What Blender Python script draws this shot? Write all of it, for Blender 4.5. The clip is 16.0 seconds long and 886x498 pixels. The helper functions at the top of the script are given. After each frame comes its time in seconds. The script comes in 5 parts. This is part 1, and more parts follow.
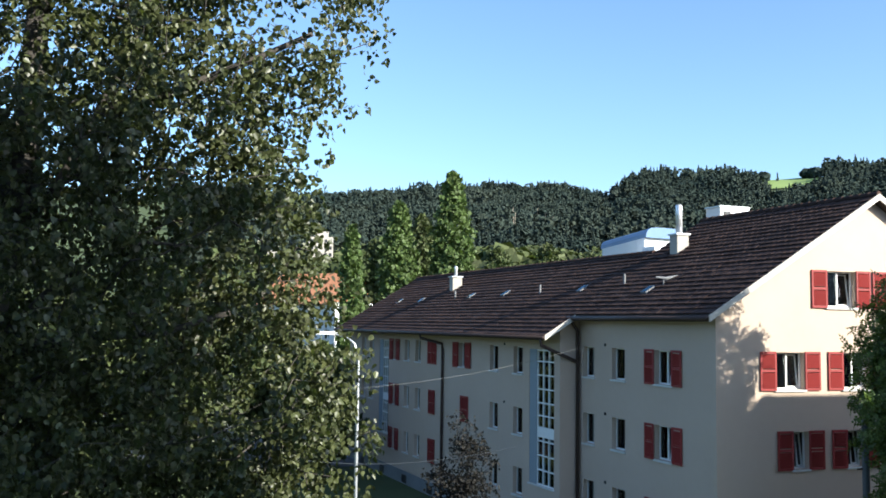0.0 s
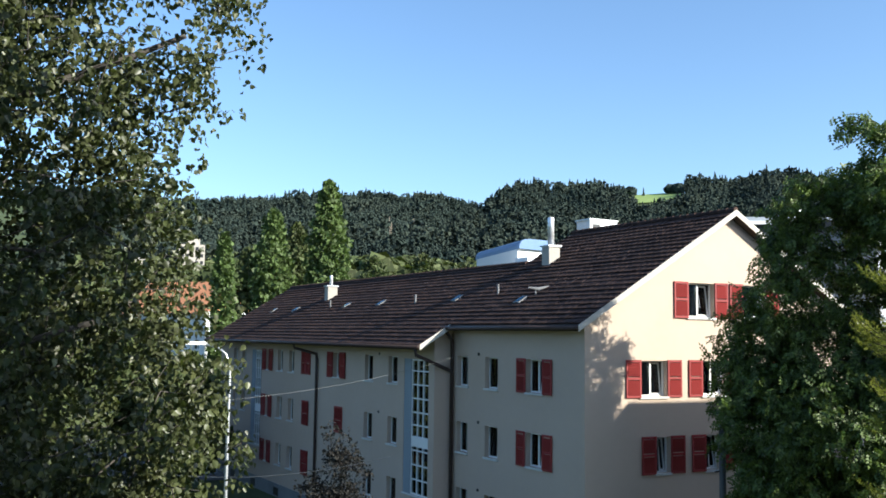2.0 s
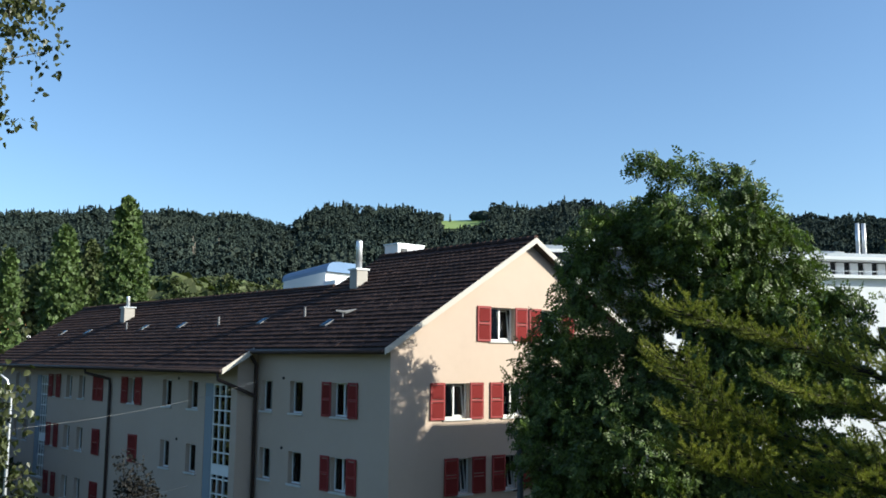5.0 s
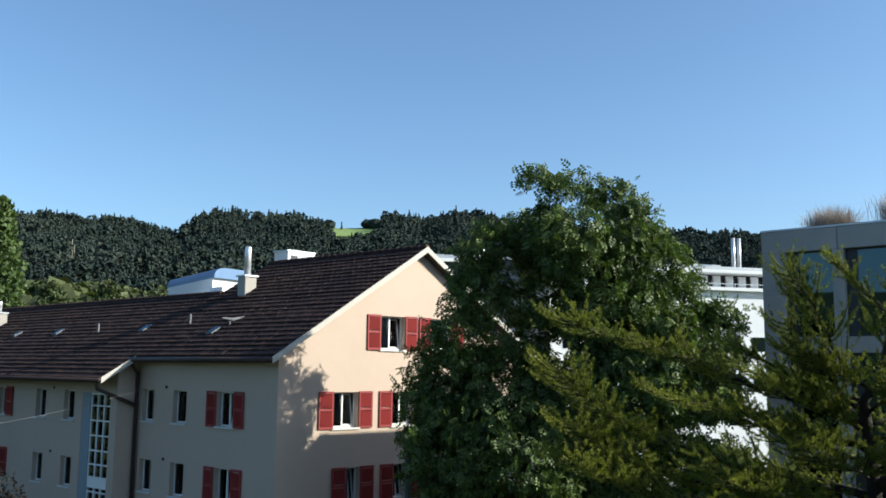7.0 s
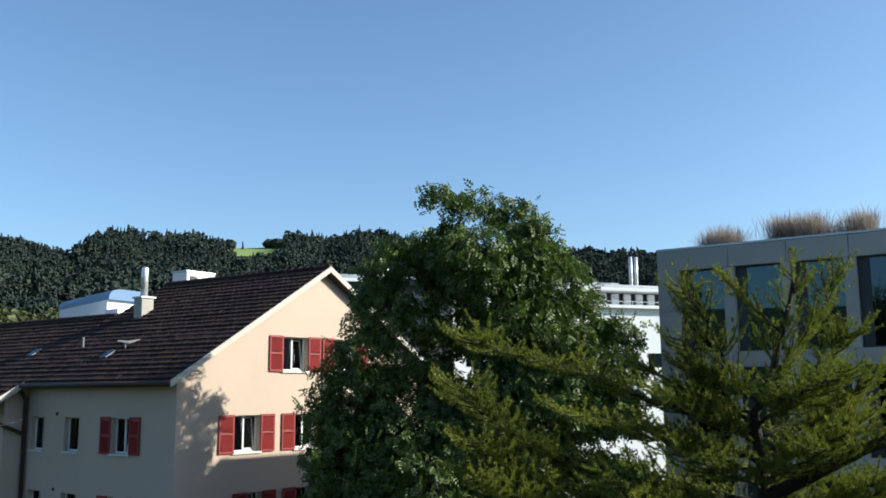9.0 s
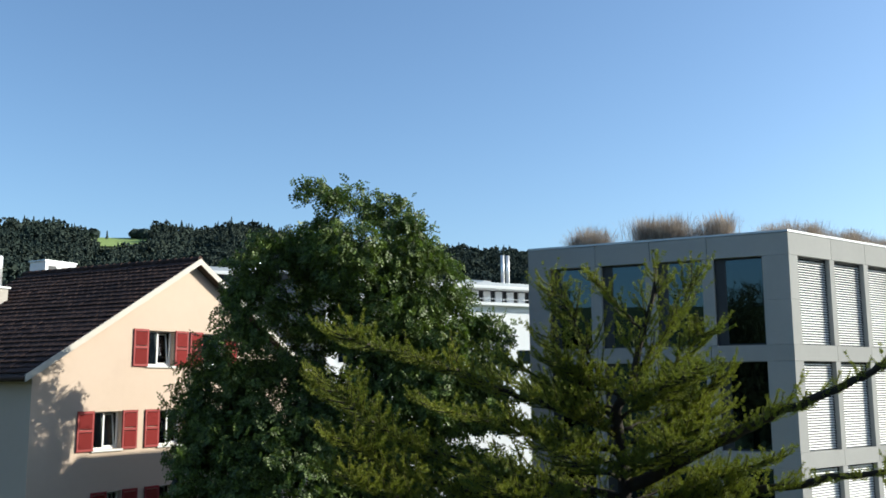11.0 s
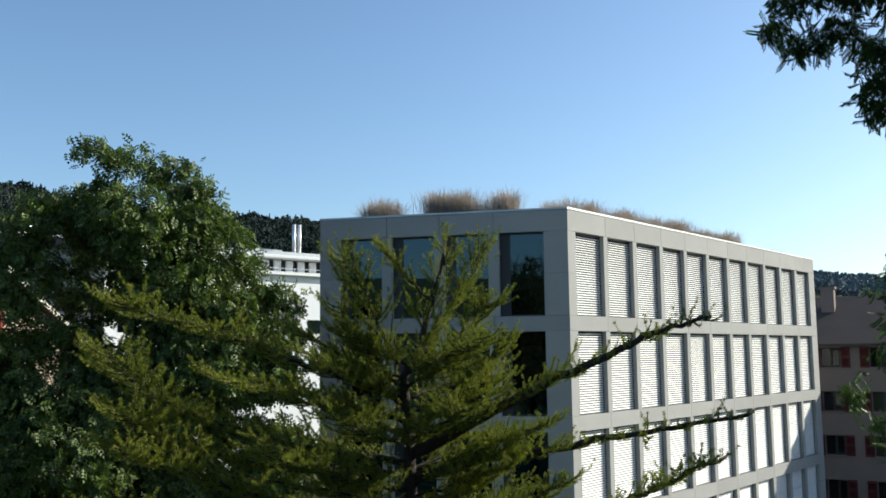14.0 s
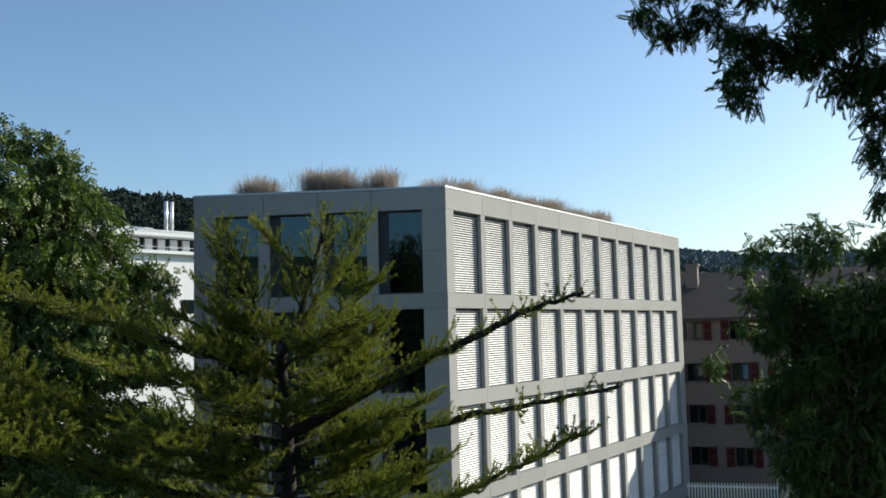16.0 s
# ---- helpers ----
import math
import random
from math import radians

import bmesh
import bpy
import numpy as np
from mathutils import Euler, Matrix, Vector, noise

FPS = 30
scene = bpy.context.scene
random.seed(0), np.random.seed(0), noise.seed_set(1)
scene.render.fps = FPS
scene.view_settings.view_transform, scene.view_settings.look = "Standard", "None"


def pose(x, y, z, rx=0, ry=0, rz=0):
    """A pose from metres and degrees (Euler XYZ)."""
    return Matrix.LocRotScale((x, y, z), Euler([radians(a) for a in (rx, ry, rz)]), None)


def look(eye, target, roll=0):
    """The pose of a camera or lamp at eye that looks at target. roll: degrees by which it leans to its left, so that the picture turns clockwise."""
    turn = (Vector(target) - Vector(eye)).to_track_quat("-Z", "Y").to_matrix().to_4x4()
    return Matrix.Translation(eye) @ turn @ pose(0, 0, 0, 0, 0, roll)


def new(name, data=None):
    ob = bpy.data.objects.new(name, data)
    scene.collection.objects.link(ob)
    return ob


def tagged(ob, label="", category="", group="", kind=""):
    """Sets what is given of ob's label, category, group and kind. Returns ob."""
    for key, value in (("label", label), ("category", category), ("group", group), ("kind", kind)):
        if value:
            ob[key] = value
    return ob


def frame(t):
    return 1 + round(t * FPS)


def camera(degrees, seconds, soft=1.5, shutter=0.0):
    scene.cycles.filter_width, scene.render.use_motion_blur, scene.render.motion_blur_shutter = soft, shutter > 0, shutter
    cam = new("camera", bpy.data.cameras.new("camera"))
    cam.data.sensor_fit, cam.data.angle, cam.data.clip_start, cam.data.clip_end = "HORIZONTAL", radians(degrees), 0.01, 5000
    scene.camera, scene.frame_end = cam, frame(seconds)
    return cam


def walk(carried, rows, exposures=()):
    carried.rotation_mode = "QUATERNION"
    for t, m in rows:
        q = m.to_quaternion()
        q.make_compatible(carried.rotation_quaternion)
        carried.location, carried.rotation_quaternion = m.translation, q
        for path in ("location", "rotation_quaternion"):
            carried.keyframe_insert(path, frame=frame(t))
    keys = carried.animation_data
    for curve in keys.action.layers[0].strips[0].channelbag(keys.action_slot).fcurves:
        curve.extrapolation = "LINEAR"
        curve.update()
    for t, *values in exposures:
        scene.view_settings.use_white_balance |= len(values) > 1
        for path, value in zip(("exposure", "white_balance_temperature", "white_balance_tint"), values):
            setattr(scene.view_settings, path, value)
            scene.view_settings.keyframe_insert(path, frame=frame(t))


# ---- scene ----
EYE = 9.5
cam = camera(51.36, 16.0, soft=1.7)
# seconds, heading (clockwise from +y), pitch, lean to the left
ROWS = [
    (0.0, -0.08, 4.65, 0.80),
    (0.5, 1.78, 4.73, 0.79),
    (1.0, 4.23, 3.90, -0.14),
    (1.5, 6.17, 4.69, 0.13),
    (2.0, 7.64, 5.35, 0.73),
    (2.5, 9.58, 5.82, 1.06),
    (3.0, 11.66, 6.40, 0.92),
    (3.5, 13.62, 6.69, 0.52),
    (4.0, 15.88, 6.84, 0.45),
    (6.5, 24.42, 7.23, 0.68),
    (7.0, 26.37, 7.52, 0.62),
    (7.5, 28.09, 7.79, 0.39),
    (8.0, 29.43, 8.04, -0.14),
    (10.5, 38.14, 8.91, -0.20),
    (11.0, 40.28, 8.43, -0.33),
    (11.5, 42.32, 8.24, -0.36),
    (12.0, 44.67, 7.79, -0.71),
    (12.5, 46.90, 7.44, -0.47),
    (13.0, 49.04, 7.07, -0.64),
    (13.5, 51.25, 6.81, -0.59),
    (14.0, 53.25, 6.47, -0.66),
    (14.5, 55.07, 6.20, -0.64),
    (15.0, 57.16, 5.83, -1.03),
    (15.5, 58.97, 5.36, -1.23),
    (16.0, 60.80, 4.97, -1.40),
]


def aim(az, el):
    a, e = radians(az), radians(el)
    return Vector((math.sin(a) * math.cos(e), math.cos(a) * math.cos(e), math.sin(e)))


EXPOSURES = [(0.0, 1.28, 6140, 6.0), (1.5, 1.2, 6140, 6.0), (3.0, 0.92, 6090, 4.0), (4.0, 0.8, 6090, 4.0), (7.0, 0.7, 6090, 4.0), (11.0, 0.72, 6240, 4.0), (14.0, 0.66, 6390, 4.0), (16.0, 0.48, 6440, 4.0)]
eye_point = Vector((0, 0, EYE))
walk(cam, [(t, look(eye_point, eye_point + aim(az, el) * 10, roll)) for t, az, el, roll in ROWS], EXPOSURES)

# ---- world and sun ----
SUN_AZ, SUN_EL = 124.0, 25.0
world = bpy.data.worlds.new("sky")
scene.world = world
world.use_nodes = True
wn = world.node_tree.nodes
sky = wn.new("ShaderNodeTexSky")
sky.sky_type = "NISHITA"
sky.sun_disc = False
sky.sun_elevation = radians(SUN_EL)
sky.sun_rotation = radians(SUN_AZ)
sky.altitude = 450
sky.air_density = 1.0
sky.dust_density = 1.6
sky.ozone_density = 3.5
wn["Background"].inputs["Strength"].default_value = 0.12
world.node_tree.links.new(sky.outputs["Color"], wn["Background"].inputs["Color"])
sun = new("sun", bpy.data.lights.new("sun", "SUN"))
sun.data.energy, sun.data.angle, sun.data.color = 5.0, radians(0.5), (1.0, 0.92, 0.79)
sun.matrix_basis = look((0, 0, 60), Vector((0, 0, 60)) - aim(SUN_AZ, SUN_EL))


# ---- materials ----
def material(name, base, rough=0.7, alt=None, scale=1.0, amount=0.5, bump=0.0, bump_scale=30.0, metal=0.0,
             spec=0.3, per_object=0.0, per_island=0.0, translucent=0.0, stretch=(1, 1, 1), trans_tint=(1.1, 1.25, 0.5)):
    m = bpy.data.materials.new(name)
    m.use_nodes = True
    n, l = m.node_tree.nodes, m.node_tree.links
    b = n["Principled BSDF"]
    b.inputs["Roughness"].default_value = rough
    b.inputs["Metallic"].default_value = metal
    b.inputs["Specular IOR Level"].default_value = spec
    tc = n.new("ShaderNodeTexCoord")
    mp = n.new("ShaderNodeMapping")
    mp.inputs["Scale"].default_value = stretch
    l.new(tc.outputs["Object"], mp.inputs["Vector"])
    alt = alt or tuple(c * 0.75 for c in base)
    big = n.new("ShaderNodeTexNoise")
    big.inputs["Scale"].default_value = scale
    big.inputs["Detail"].default_value = 4
    fine = n.new("ShaderNodeTexNoise")
    fine.inputs["Scale"].default_value = scale * 9
    fine.inputs["Detail"].default_value = 3
    for q in (big, fine):
        l.new(mp.outputs["Vector"], q.inputs["Vector"])
    add = n.new("ShaderNodeMath")
    add.operation = "MULTIPLY_ADD"
    l.new(fine.outputs["Fac"], add.inputs[0])
    add.inputs[1].default_value = 0.4
    l.new(big.outputs["Fac"], add.inputs[2])
    ramp = n.new("ShaderNodeMapRange")
    ramp.inputs["From Min"].default_value, ramp.inputs["From Max"].default_value = 0.45, 0.95
    ramp.inputs["To Max"].default_value = amount
    l.new(add.outputs[0], ramp.inputs["Value"])
    mix = n.new("ShaderNodeMix")
    mix.data_type = "RGBA"
    mix.inputs["A"].default_value = (*base, 1)
    mix.inputs["B"].default_value = (*alt, 1)
    l.new(ramp.outputs[0], mix.inputs["Factor"])
    colour = mix.outputs["Result"]
    if per_object or per_island:
        if per_object:
            src = n.new("ShaderNodeObjectInfo").outputs["Random"]
        else:
            src = n.new("ShaderNodeNewGeometry").outputs["Random Per Island"]
        amt = per_object or per_island
        mr = n.new("ShaderNodeMapRange")
        mr.inputs["To Min"].default_value, mr.inputs["To Max"].default_value = 1 - amt, 1 + amt
        l.new(src, mr.inputs["Value"])
        hsv = n.new("ShaderNodeHueSaturation")
        l.new(mr.outputs[0], hsv.inputs["Value"])
        l.new(colour, hsv.inputs["Color"])
        colour = hsv.outputs["Color"]
    l.new(colour, b.inputs["Base Color"])
    if bump:
        nb = n.new("ShaderNodeTexNoise")
        nb.inputs["Scale"].default_value = bump_scale
        nb.inputs["Detail"].default_value = 3
        l.new(mp.outputs["Vector"], nb.inputs["Vector"])
        bp = n.new("ShaderNodeBump")
        bp.inputs["Strength"].default_value = bump
        bp.inputs["Distance"].default_value = 0.02
        l.new(nb.outputs["Fac"], bp.inputs["Height"])
        l.new(bp.outputs["Normal"], b.inputs["Normal"])
    if translucent:
        tr = n.new("ShaderNodeBsdfTranslucent")
        tint = n.new("ShaderNodeMix")
        tint.data_type, tint.blend_type = "RGBA", "MULTIPLY"
        tint.inputs["Factor"].default_value = 1.0
        tint.inputs["B"].default_value = (*trans_tint, 1)
        l.new(colour, tint.inputs["A"])
        l.new(tint.outputs["Result"], tr.inputs["Color"])
        ms = n.new("ShaderNodeMixShader")
        ms.inputs["Fac"].default_value = translucent
        l.new(b.outputs["BSDF"], ms.inputs[1])
        l.new(tr.outputs["BSDF"], ms.inputs[2])
        l.new(ms.outputs["Shader"], n["Material Output"].inputs["Surface"])
    return m


def glass(name, tint=(0.6, 0.65, 0.65), ior=1.5, shine=(1, 1, 1)):
    m = bpy.data.materials.new(name)
    m.use_nodes = True
    n, l = m.node_tree.nodes, m.node_tree.links
    n.remove(n["Principled BSDF"])
    tr, gl, fr, ms = (n.new("ShaderNodeBsdf" + k) if k != "Fresnel" and k != "MixShader" else n.new("ShaderNode" + k)
                      for k in ("Transparent", "Glossy", "Fresnel", "MixShader"))
    tr.inputs["Color"].default_value = (*tint, 1)
    gl.inputs["Roughness"].default_value = 0.01
    gl.inputs["Color"].default_value = (*shine, 1)
    fr.inputs["IOR"].default_value = ior
    l.new(fr.outputs[0], ms.inputs["Fac"])
    l.new(tr.outputs[0], ms.inputs[1])
    l.new(gl.outputs[0], ms.inputs[2])
    l.new(ms.outputs[0], n["Material Output"].inputs["Surface"])
    return m


PLASTER = material("cream_plaster", (0.51, 0.403, 0.323), 0.9, (0.445, 0.347, 0.275), 0.35, 0.6, 0.35, 60)
PLASTER_GREY = material("grey_plaster", (0.42, 0.39, 0.35), 0.9, (0.34, 0.31, 0.27), 0.5, 0.6, 0.3, 50)
# base colour darkened for the shade on the house beyond the block
PLASTER_SHADE = material("shaded_brown_pink_plaster", (0.2, 0.165, 0.15), 0.9, (0.16, 0.13, 0.12), 0.5, 0.6, 0.3, 50)
PLINTH = material("plinth_render", (0.22, 0.23, 0.24), 0.9, (0.15, 0.16, 0.17), 0.8, 0.7, 0.3)
TILE = material("clay_tile", (0.062, 0.037, 0.03), 0.88, (0.036, 0.024, 0.022), 0.5, 0.9, 0.5, 14, per_object=0.22, spec=0.12)
TILES = material("clay_tiles", (0.062, 0.037, 0.03), 0.88, (0.036, 0.024, 0.022), 0.5, 0.9, 0.5, 14, per_island=0.22, spec=0.12)
WOOD_DARK = material("dark_timber", (0.06, 0.045, 0.038), 0.8, stretch=(1, 1, 6))
WOOD_PALE = material("pale_painted_timber", (0.5, 0.47, 0.41), 0.7, (0.4, 0.37, 0.33), 2)
RED = material("red_shutter_paint", (0.27, 0.036, 0.034), 0.55, (0.21, 0.03, 0.03), 2.5, 0.6, 0.15, 30, per_object=0.12)
# shutter red with that house's shade put into it
RED_SHADED = material("shaded_red_shutter_paint", (0.09, 0.02, 0.022), 0.6, (0.06, 0.016, 0.018), 2.5, 0.6)
WHITE = material("white_paint", (0.8, 0.8, 0.78), 0.5, (0.7, 0.7, 0.68), 2, 0.5)
SILL = material("sill_stone", (0.62, 0.62, 0.6), 0.7, (0.5, 0.5, 0.48), 3, 0.6)
PIPE = material("copper_downpipe", (0.05, 0.034, 0.03), 0.6, (0.075, 0.05, 0.043), 2, 0.6, metal=0.15)
# grey darkened to stand in for shade on the pole
POLE = material("shade_toned_pole", (0.1, 0.1, 0.098), 0.85, (0.07, 0.07, 0.068), 2, 0.6)
LEAD = material("grey_lead", (0.2, 0.2, 0.205), 0.7, (0.15, 0.15, 0.155), 2, 0.6)
ZINC = material("zinc_sheet", (0.45, 0.47, 0.49), 0.4, (0.35, 0.36, 0.38), 2, 0.6, metal=0.7)
STEEL = material("stainless_flue", (0.75, 0.75, 0.75), 0.35, (0.6, 0.6, 0.6), 2, 0.5, metal=0.6)
CONCRETE = material("grey_concrete_panel", (0.325, 0.322, 0.312), 0.85, (0.265, 0.264, 0.258), 0.6, 0.6, 0.25, 45, per_object=0.05)
PANEL_BLUE = material("pale_blue_panel", (0.26, 0.3, 0.33), 0.6, (0.22, 0.26, 0.29), 1.0, 0.6)
SLAT = material("blind_slat", (0.85, 0.84, 0.82), 0.45, (0.78, 0.77, 0.75), 1.5, 0.5)
FRAME_DARK = material("dark_window_frame", (0.035, 0.037, 0.04), 0.45, (0.05, 0.05, 0.055), 3, 0.5, metal=0.3)
BLUE = material("blue_cladding", (0.12, 0.2, 0.34), 0.5, (0.1, 0.17, 0.29), 0.3, 0.5)
WHITE_WALL = material("white_render", (0.74, 0.75, 0.76), 0.85, (0.66, 0.67, 0.68), 0.2, 0.5)
# dark base colour stands in for the dimness of rooms behind glass
UNLIT_ROOM = material("unlit_interior", (0.1, 0.095, 0.09), 0.95)
CURTAIN = material("pale_curtain", (0.55, 0.53, 0.5), 0.9, (0.45, 0.43, 0.4), 4, 0.7, stretch=(6, 6, 0.3))
ORANGE = material("orange_tile_roof", (0.55, 0.24, 0.12), 0.8, (0.45, 0.19, 0.1), 0.6, 0.7)
BROWN_ROOF = material("brown_tile_roof", (0.07, 0.055, 0.05), 0.85, (0.05, 0.04, 0.036), 0.8, 0.8)
BARK = material("bark", (0.05, 0.04, 0.034), 0.9, (0.028, 0.023, 0.02), 6, 0.8, 0.8, 25)
BIRCH_BARK = material("birch_bark", (0.09, 0.08, 0.07), 0.85, (0.04, 0.035, 0.03), 3, 1.0, 0.7, 18, stretch=(1, 1, 3))
BARE = material("bare_pine_trunk", (0.3, 0.26, 0.21), 0.9, (0.2, 0.17, 0.14), 0.5)
LEAF_BIRCH = material("birch_leaf", (0.062, 0.077, 0.03), 0.42, (0.085, 0.088, 0.036), 0.8, 0.7, per_island=0.45, translucent=0.3, spec=0.45)
LEAF_WALNUT = material("walnut_leaf", (0.068, 0.104, 0.024), 0.48, (0.105, 0.14, 0.04), 0.6, 0.7, per_island=0.5, translucent=0.24, spec=0.32)
NEEDLE = material("larch_needle", (0.285, 0.295, 0.05), 0.6, (0.135, 0.17, 0.034), 1.5, 0.9, per_island=0.3, translucent=0.22, spec=0.2)
LEAF_LOCUST = material("locust_leaf", (0.05, 0.09, 0.022), 0.5, (0.035, 0.07, 0.02), 0.8, 0.7, per_island=0.35, translucent=0.35, spec=0.3)
# dark plum foliage, taken near black for the shade on it
LEAF_PLUM = material("shade_toned_plum_leaf", (0.012, 0.011, 0.01), 0.7, (0.018, 0.017, 0.014), 1, 0.7, per_island=0.4, translucent=0.2)
LEAF_POPLAR = material("poplar_leaf", (0.085, 0.125, 0.036), 0.6, (0.06, 0.095, 0.03), 0.25, 0.8, per_island=0.35, translucent=0.2)
LEAF_MIXED = material("mixed_leaf", (0.055, 0.078, 0.026), 0.65, (0.075, 0.08, 0.032), 0.08, 0.8, per_island=0.4, translucent=0.18)
# dark foliage whose bluish tint stands in for haze
LEAF_WOOD = material("haze_tinted_wood_foliage", (0.020, 0.033, 0.031), 0.95, (0.052, 0.064, 0.05), 0.016, 0.9, per_island=0.12, spec=0.05)
# pale blue base colour imitates haze over the distant hill
LEAF_FAR = material("haze_blue_foliage", (0.14, 0.18, 0.2), 0.95, (0.12, 0.16, 0.175), 0.01, 0.8)
GRASS = material("lawn", (0.05, 0.075, 0.025), 0.9, (0.075, 0.09, 0.035), 0.4, 0.8, 0.6, 30)
MEADOW = material("hill_meadow", (0.24, 0.32, 0.1), 0.9, (0.19, 0.27, 0.08), 0.02, 0.8)
ASPHALT = material("asphalt", (0.13, 0.13, 0.13), 0.9, (0.09, 0.09, 0.09), 0.6, 0.7, 0.4, 40)
STRAW = material("dry_roof_grass", (0.40, 0.345, 0.295), 0.9, (0.3, 0.255, 0.215), 1.5, 0.8, per_island=0.3, translucent=0.35, trans_tint=(1, 0.93, 0.82))
CABLE = material("cable", (0.2, 0.2, 0.2), 0.6)
PANE = glass("window_glass")
PANE_BLUE = glass("coated_glass", (0.06, 0.075, 0.085), 1.9, (0.4, 0.62, 0.75))
UP = Vector((0, 0, 1))


# ---- helpers of this scene ----
def ground_at(az, dist, z=0.0):
    """A place by its bearing and distance from the origin of the plan."""
    a = radians(az)
    return Vector((dist * math.sin(a), dist * math.cos(a), z))


def polar(az, el, dist):
    a = radians(az)
    return Vector((dist * math.sin(a), dist * math.cos(a), EYE + dist * math.tan(radians(el))))


def mesh_of(name, verts, faces, mats, smooth=False):
    me = bpy.data.meshes.new(name)
    me.from_pydata([tuple(v) for v in verts], [], [tuple(f) for f in faces])
    for m in (mats if isinstance(mats, (list, tuple)) else [mats]):
        me.materials.append(m)
    if smooth:
        me.polygons.foreach_set("use_smooth", [True] * len(me.polygons))
    me.update()
    return me


def part(name, me, parent=None, label="", at=None):
    ob = new(name, me)
    if parent is not None:
        ob.parent = parent
    if at is not None:
        ob.matrix_basis = at
    if label:
        tagged(ob, label)
    return ob


def thing(name, at, label, category, group="", kind=""):
    ob = new(name)
    ob.matrix_basis = at
    return tagged(ob, label, category, group, kind)


class Soup:
    """Collects boxes, tubes and polygons for one mesh."""

    def __init__(self):
        self.v, self.f = [], []

    def poly(self, pts):
        k = len(self.v)
        self.v += [Vector(p) for p in pts]
        self.f.append(tuple(range(k, k + len(pts))))

    def box(self, lo, hi, m=None, chamfer=0.0):
        (x0, y0, z0), (x1, y1, z1) = lo, hi
        k = len(self.v)
        c = min(chamfer, (x1 - x0) / 3, (y1 - y0) / 3)
        if c > 0:
            ring = [(x0 + c, y0), (x1 - c, y0), (x1, y0 + c), (x1, y1 - c), (x1 - c, y1), (x0 + c, y1), (x0, y1 - c), (x0, y0 + c)]
        else:
            ring = [(x0, y0), (x1, y0), (x1, y1), (x0, y1)]
        n = len(ring)
        pts = [Vector((x, y, z0)) for x, y in ring] + [Vector((x, y, z1)) for x, y in ring]
        self.v += [m @ p for p in pts] if m else pts
        self.f.append(tuple(k + i for i in reversed(range(n))))
        self.f.append(tuple(k + n + i for i in range(n)))
        self.f += [(k + i, k + (i + 1) % n, k + n + (i + 1) % n, k + n + i) for i in range(n)]
        return self

    def tube(self, pts, radii, sides=8, caps=True):
        pts = [Vector(p) for p in pts]
        if not isinstance(radii, (list, tuple)):
            radii = [radii] * len(pts)
        base = len(self.v)
        for i, p in enumerate(pts):
            d = (pts[min(i + 1, len(pts) - 1)] - pts[max(i - 1, 0)]).normalized()
            a = d.cross(Vector((0.31, 0.2, 0.93)))
            a = a.normalized() if a.length > 0.05 else d.orthogonal().normalized()
            b = d.cross(a)
            for s in range(sides):
                w = 2 * math.pi * s / sides
                self.v.append(p + (a * math.cos(w) + b * math.sin(w)) * radii[i])
        for i in range(len(pts) - 1):
            for s in range(sides):
                q = base + i * sides
                self.f.append((q + s, q + (s + 1) % sides, q + sides + (s + 1) % sides, q + sides + s))
        if caps:
            self.f.append(tuple(base + s for s in reversed(range(sides))))
            self.f.append(tuple(base + (len(pts) - 1) * sides + s for s in range(sides)))
        return self

    def mesh(self, name, mats, smooth=False):
        return mesh_of(name, self.v, self.f, mats, smooth)


rng = np.random.default_rng(7)


def turns(n, droop=0.0, spread=1.0):
    """n random rotations: columns are the piece's x, y and z; droop pulls its y axis down."""
    y = rng.normal(size=(n, 3)) * spread
    y[:, 2] -= droop
    y /= np.linalg.norm(y, axis=1)[:, None]
    x = np.cross(y, rng.normal(size=(n, 3)))
    x /= np.linalg.norm(x, axis=1)[:, None] + 1e-9
    return np.stack([x, y, np.cross(x, y)], 2)


def scatter(name, verts, faces, places, rots, sizes, mat):
    """One mesh of many copies of a small piece."""
    v, f = np.asarray(verts, float), np.asarray(faces, int)
    n, k = len(places), len(v)
    pts = np.einsum("nij,kj->nki", rots, v) * np.asarray(sizes)[:, None, None] + np.asarray(places)[:, None, :]
    idx = (f[None] + (np.arange(n) * k)[:, None, None]).reshape(-1)
    me = bpy.data.meshes.new(name)
    w = f.shape[1]
    me.vertices.add(n * k)
    me.vertices.foreach_set("co", pts.reshape(-1).astype(np.float32))
    me.loops.add(len(idx))
    me.loops.foreach_set("vertex_index", idx.astype(np.int32))
    me.polygons.add(len(idx) // w)
    me.polygons.foreach_set("loop_start", np.arange(0, len(idx), w, dtype=np.int32))
    me.update(calc_edges=True)
    me.materials.append(mat)
    return me


LEAF_V = [(0, 0, 0), (0.42, 0.45, 0.10), (0, 1, -0.05), (-0.42, 0.45, 0.10)]
LEAF_F = [(0, 1, 2), (0, 2, 3)]
OVATE_V = [(0, 0, 0), (0.36, 0.2, 0.09), (0.33, 0.52, 0.08), (0, 1, -0.1), (-0.33, 0.52, 0.08), (-0.36, 0.2, 0.09)]
OVATE_F = [(0, 1, 2), (0, 2, 3), (0, 3, 4), (0, 4, 5)]
LONG_V = [(0, 0, 0), (0.2, 0.4, 0.05), (0, 1, -0.12), (-0.2, 0.4, 0.05)]


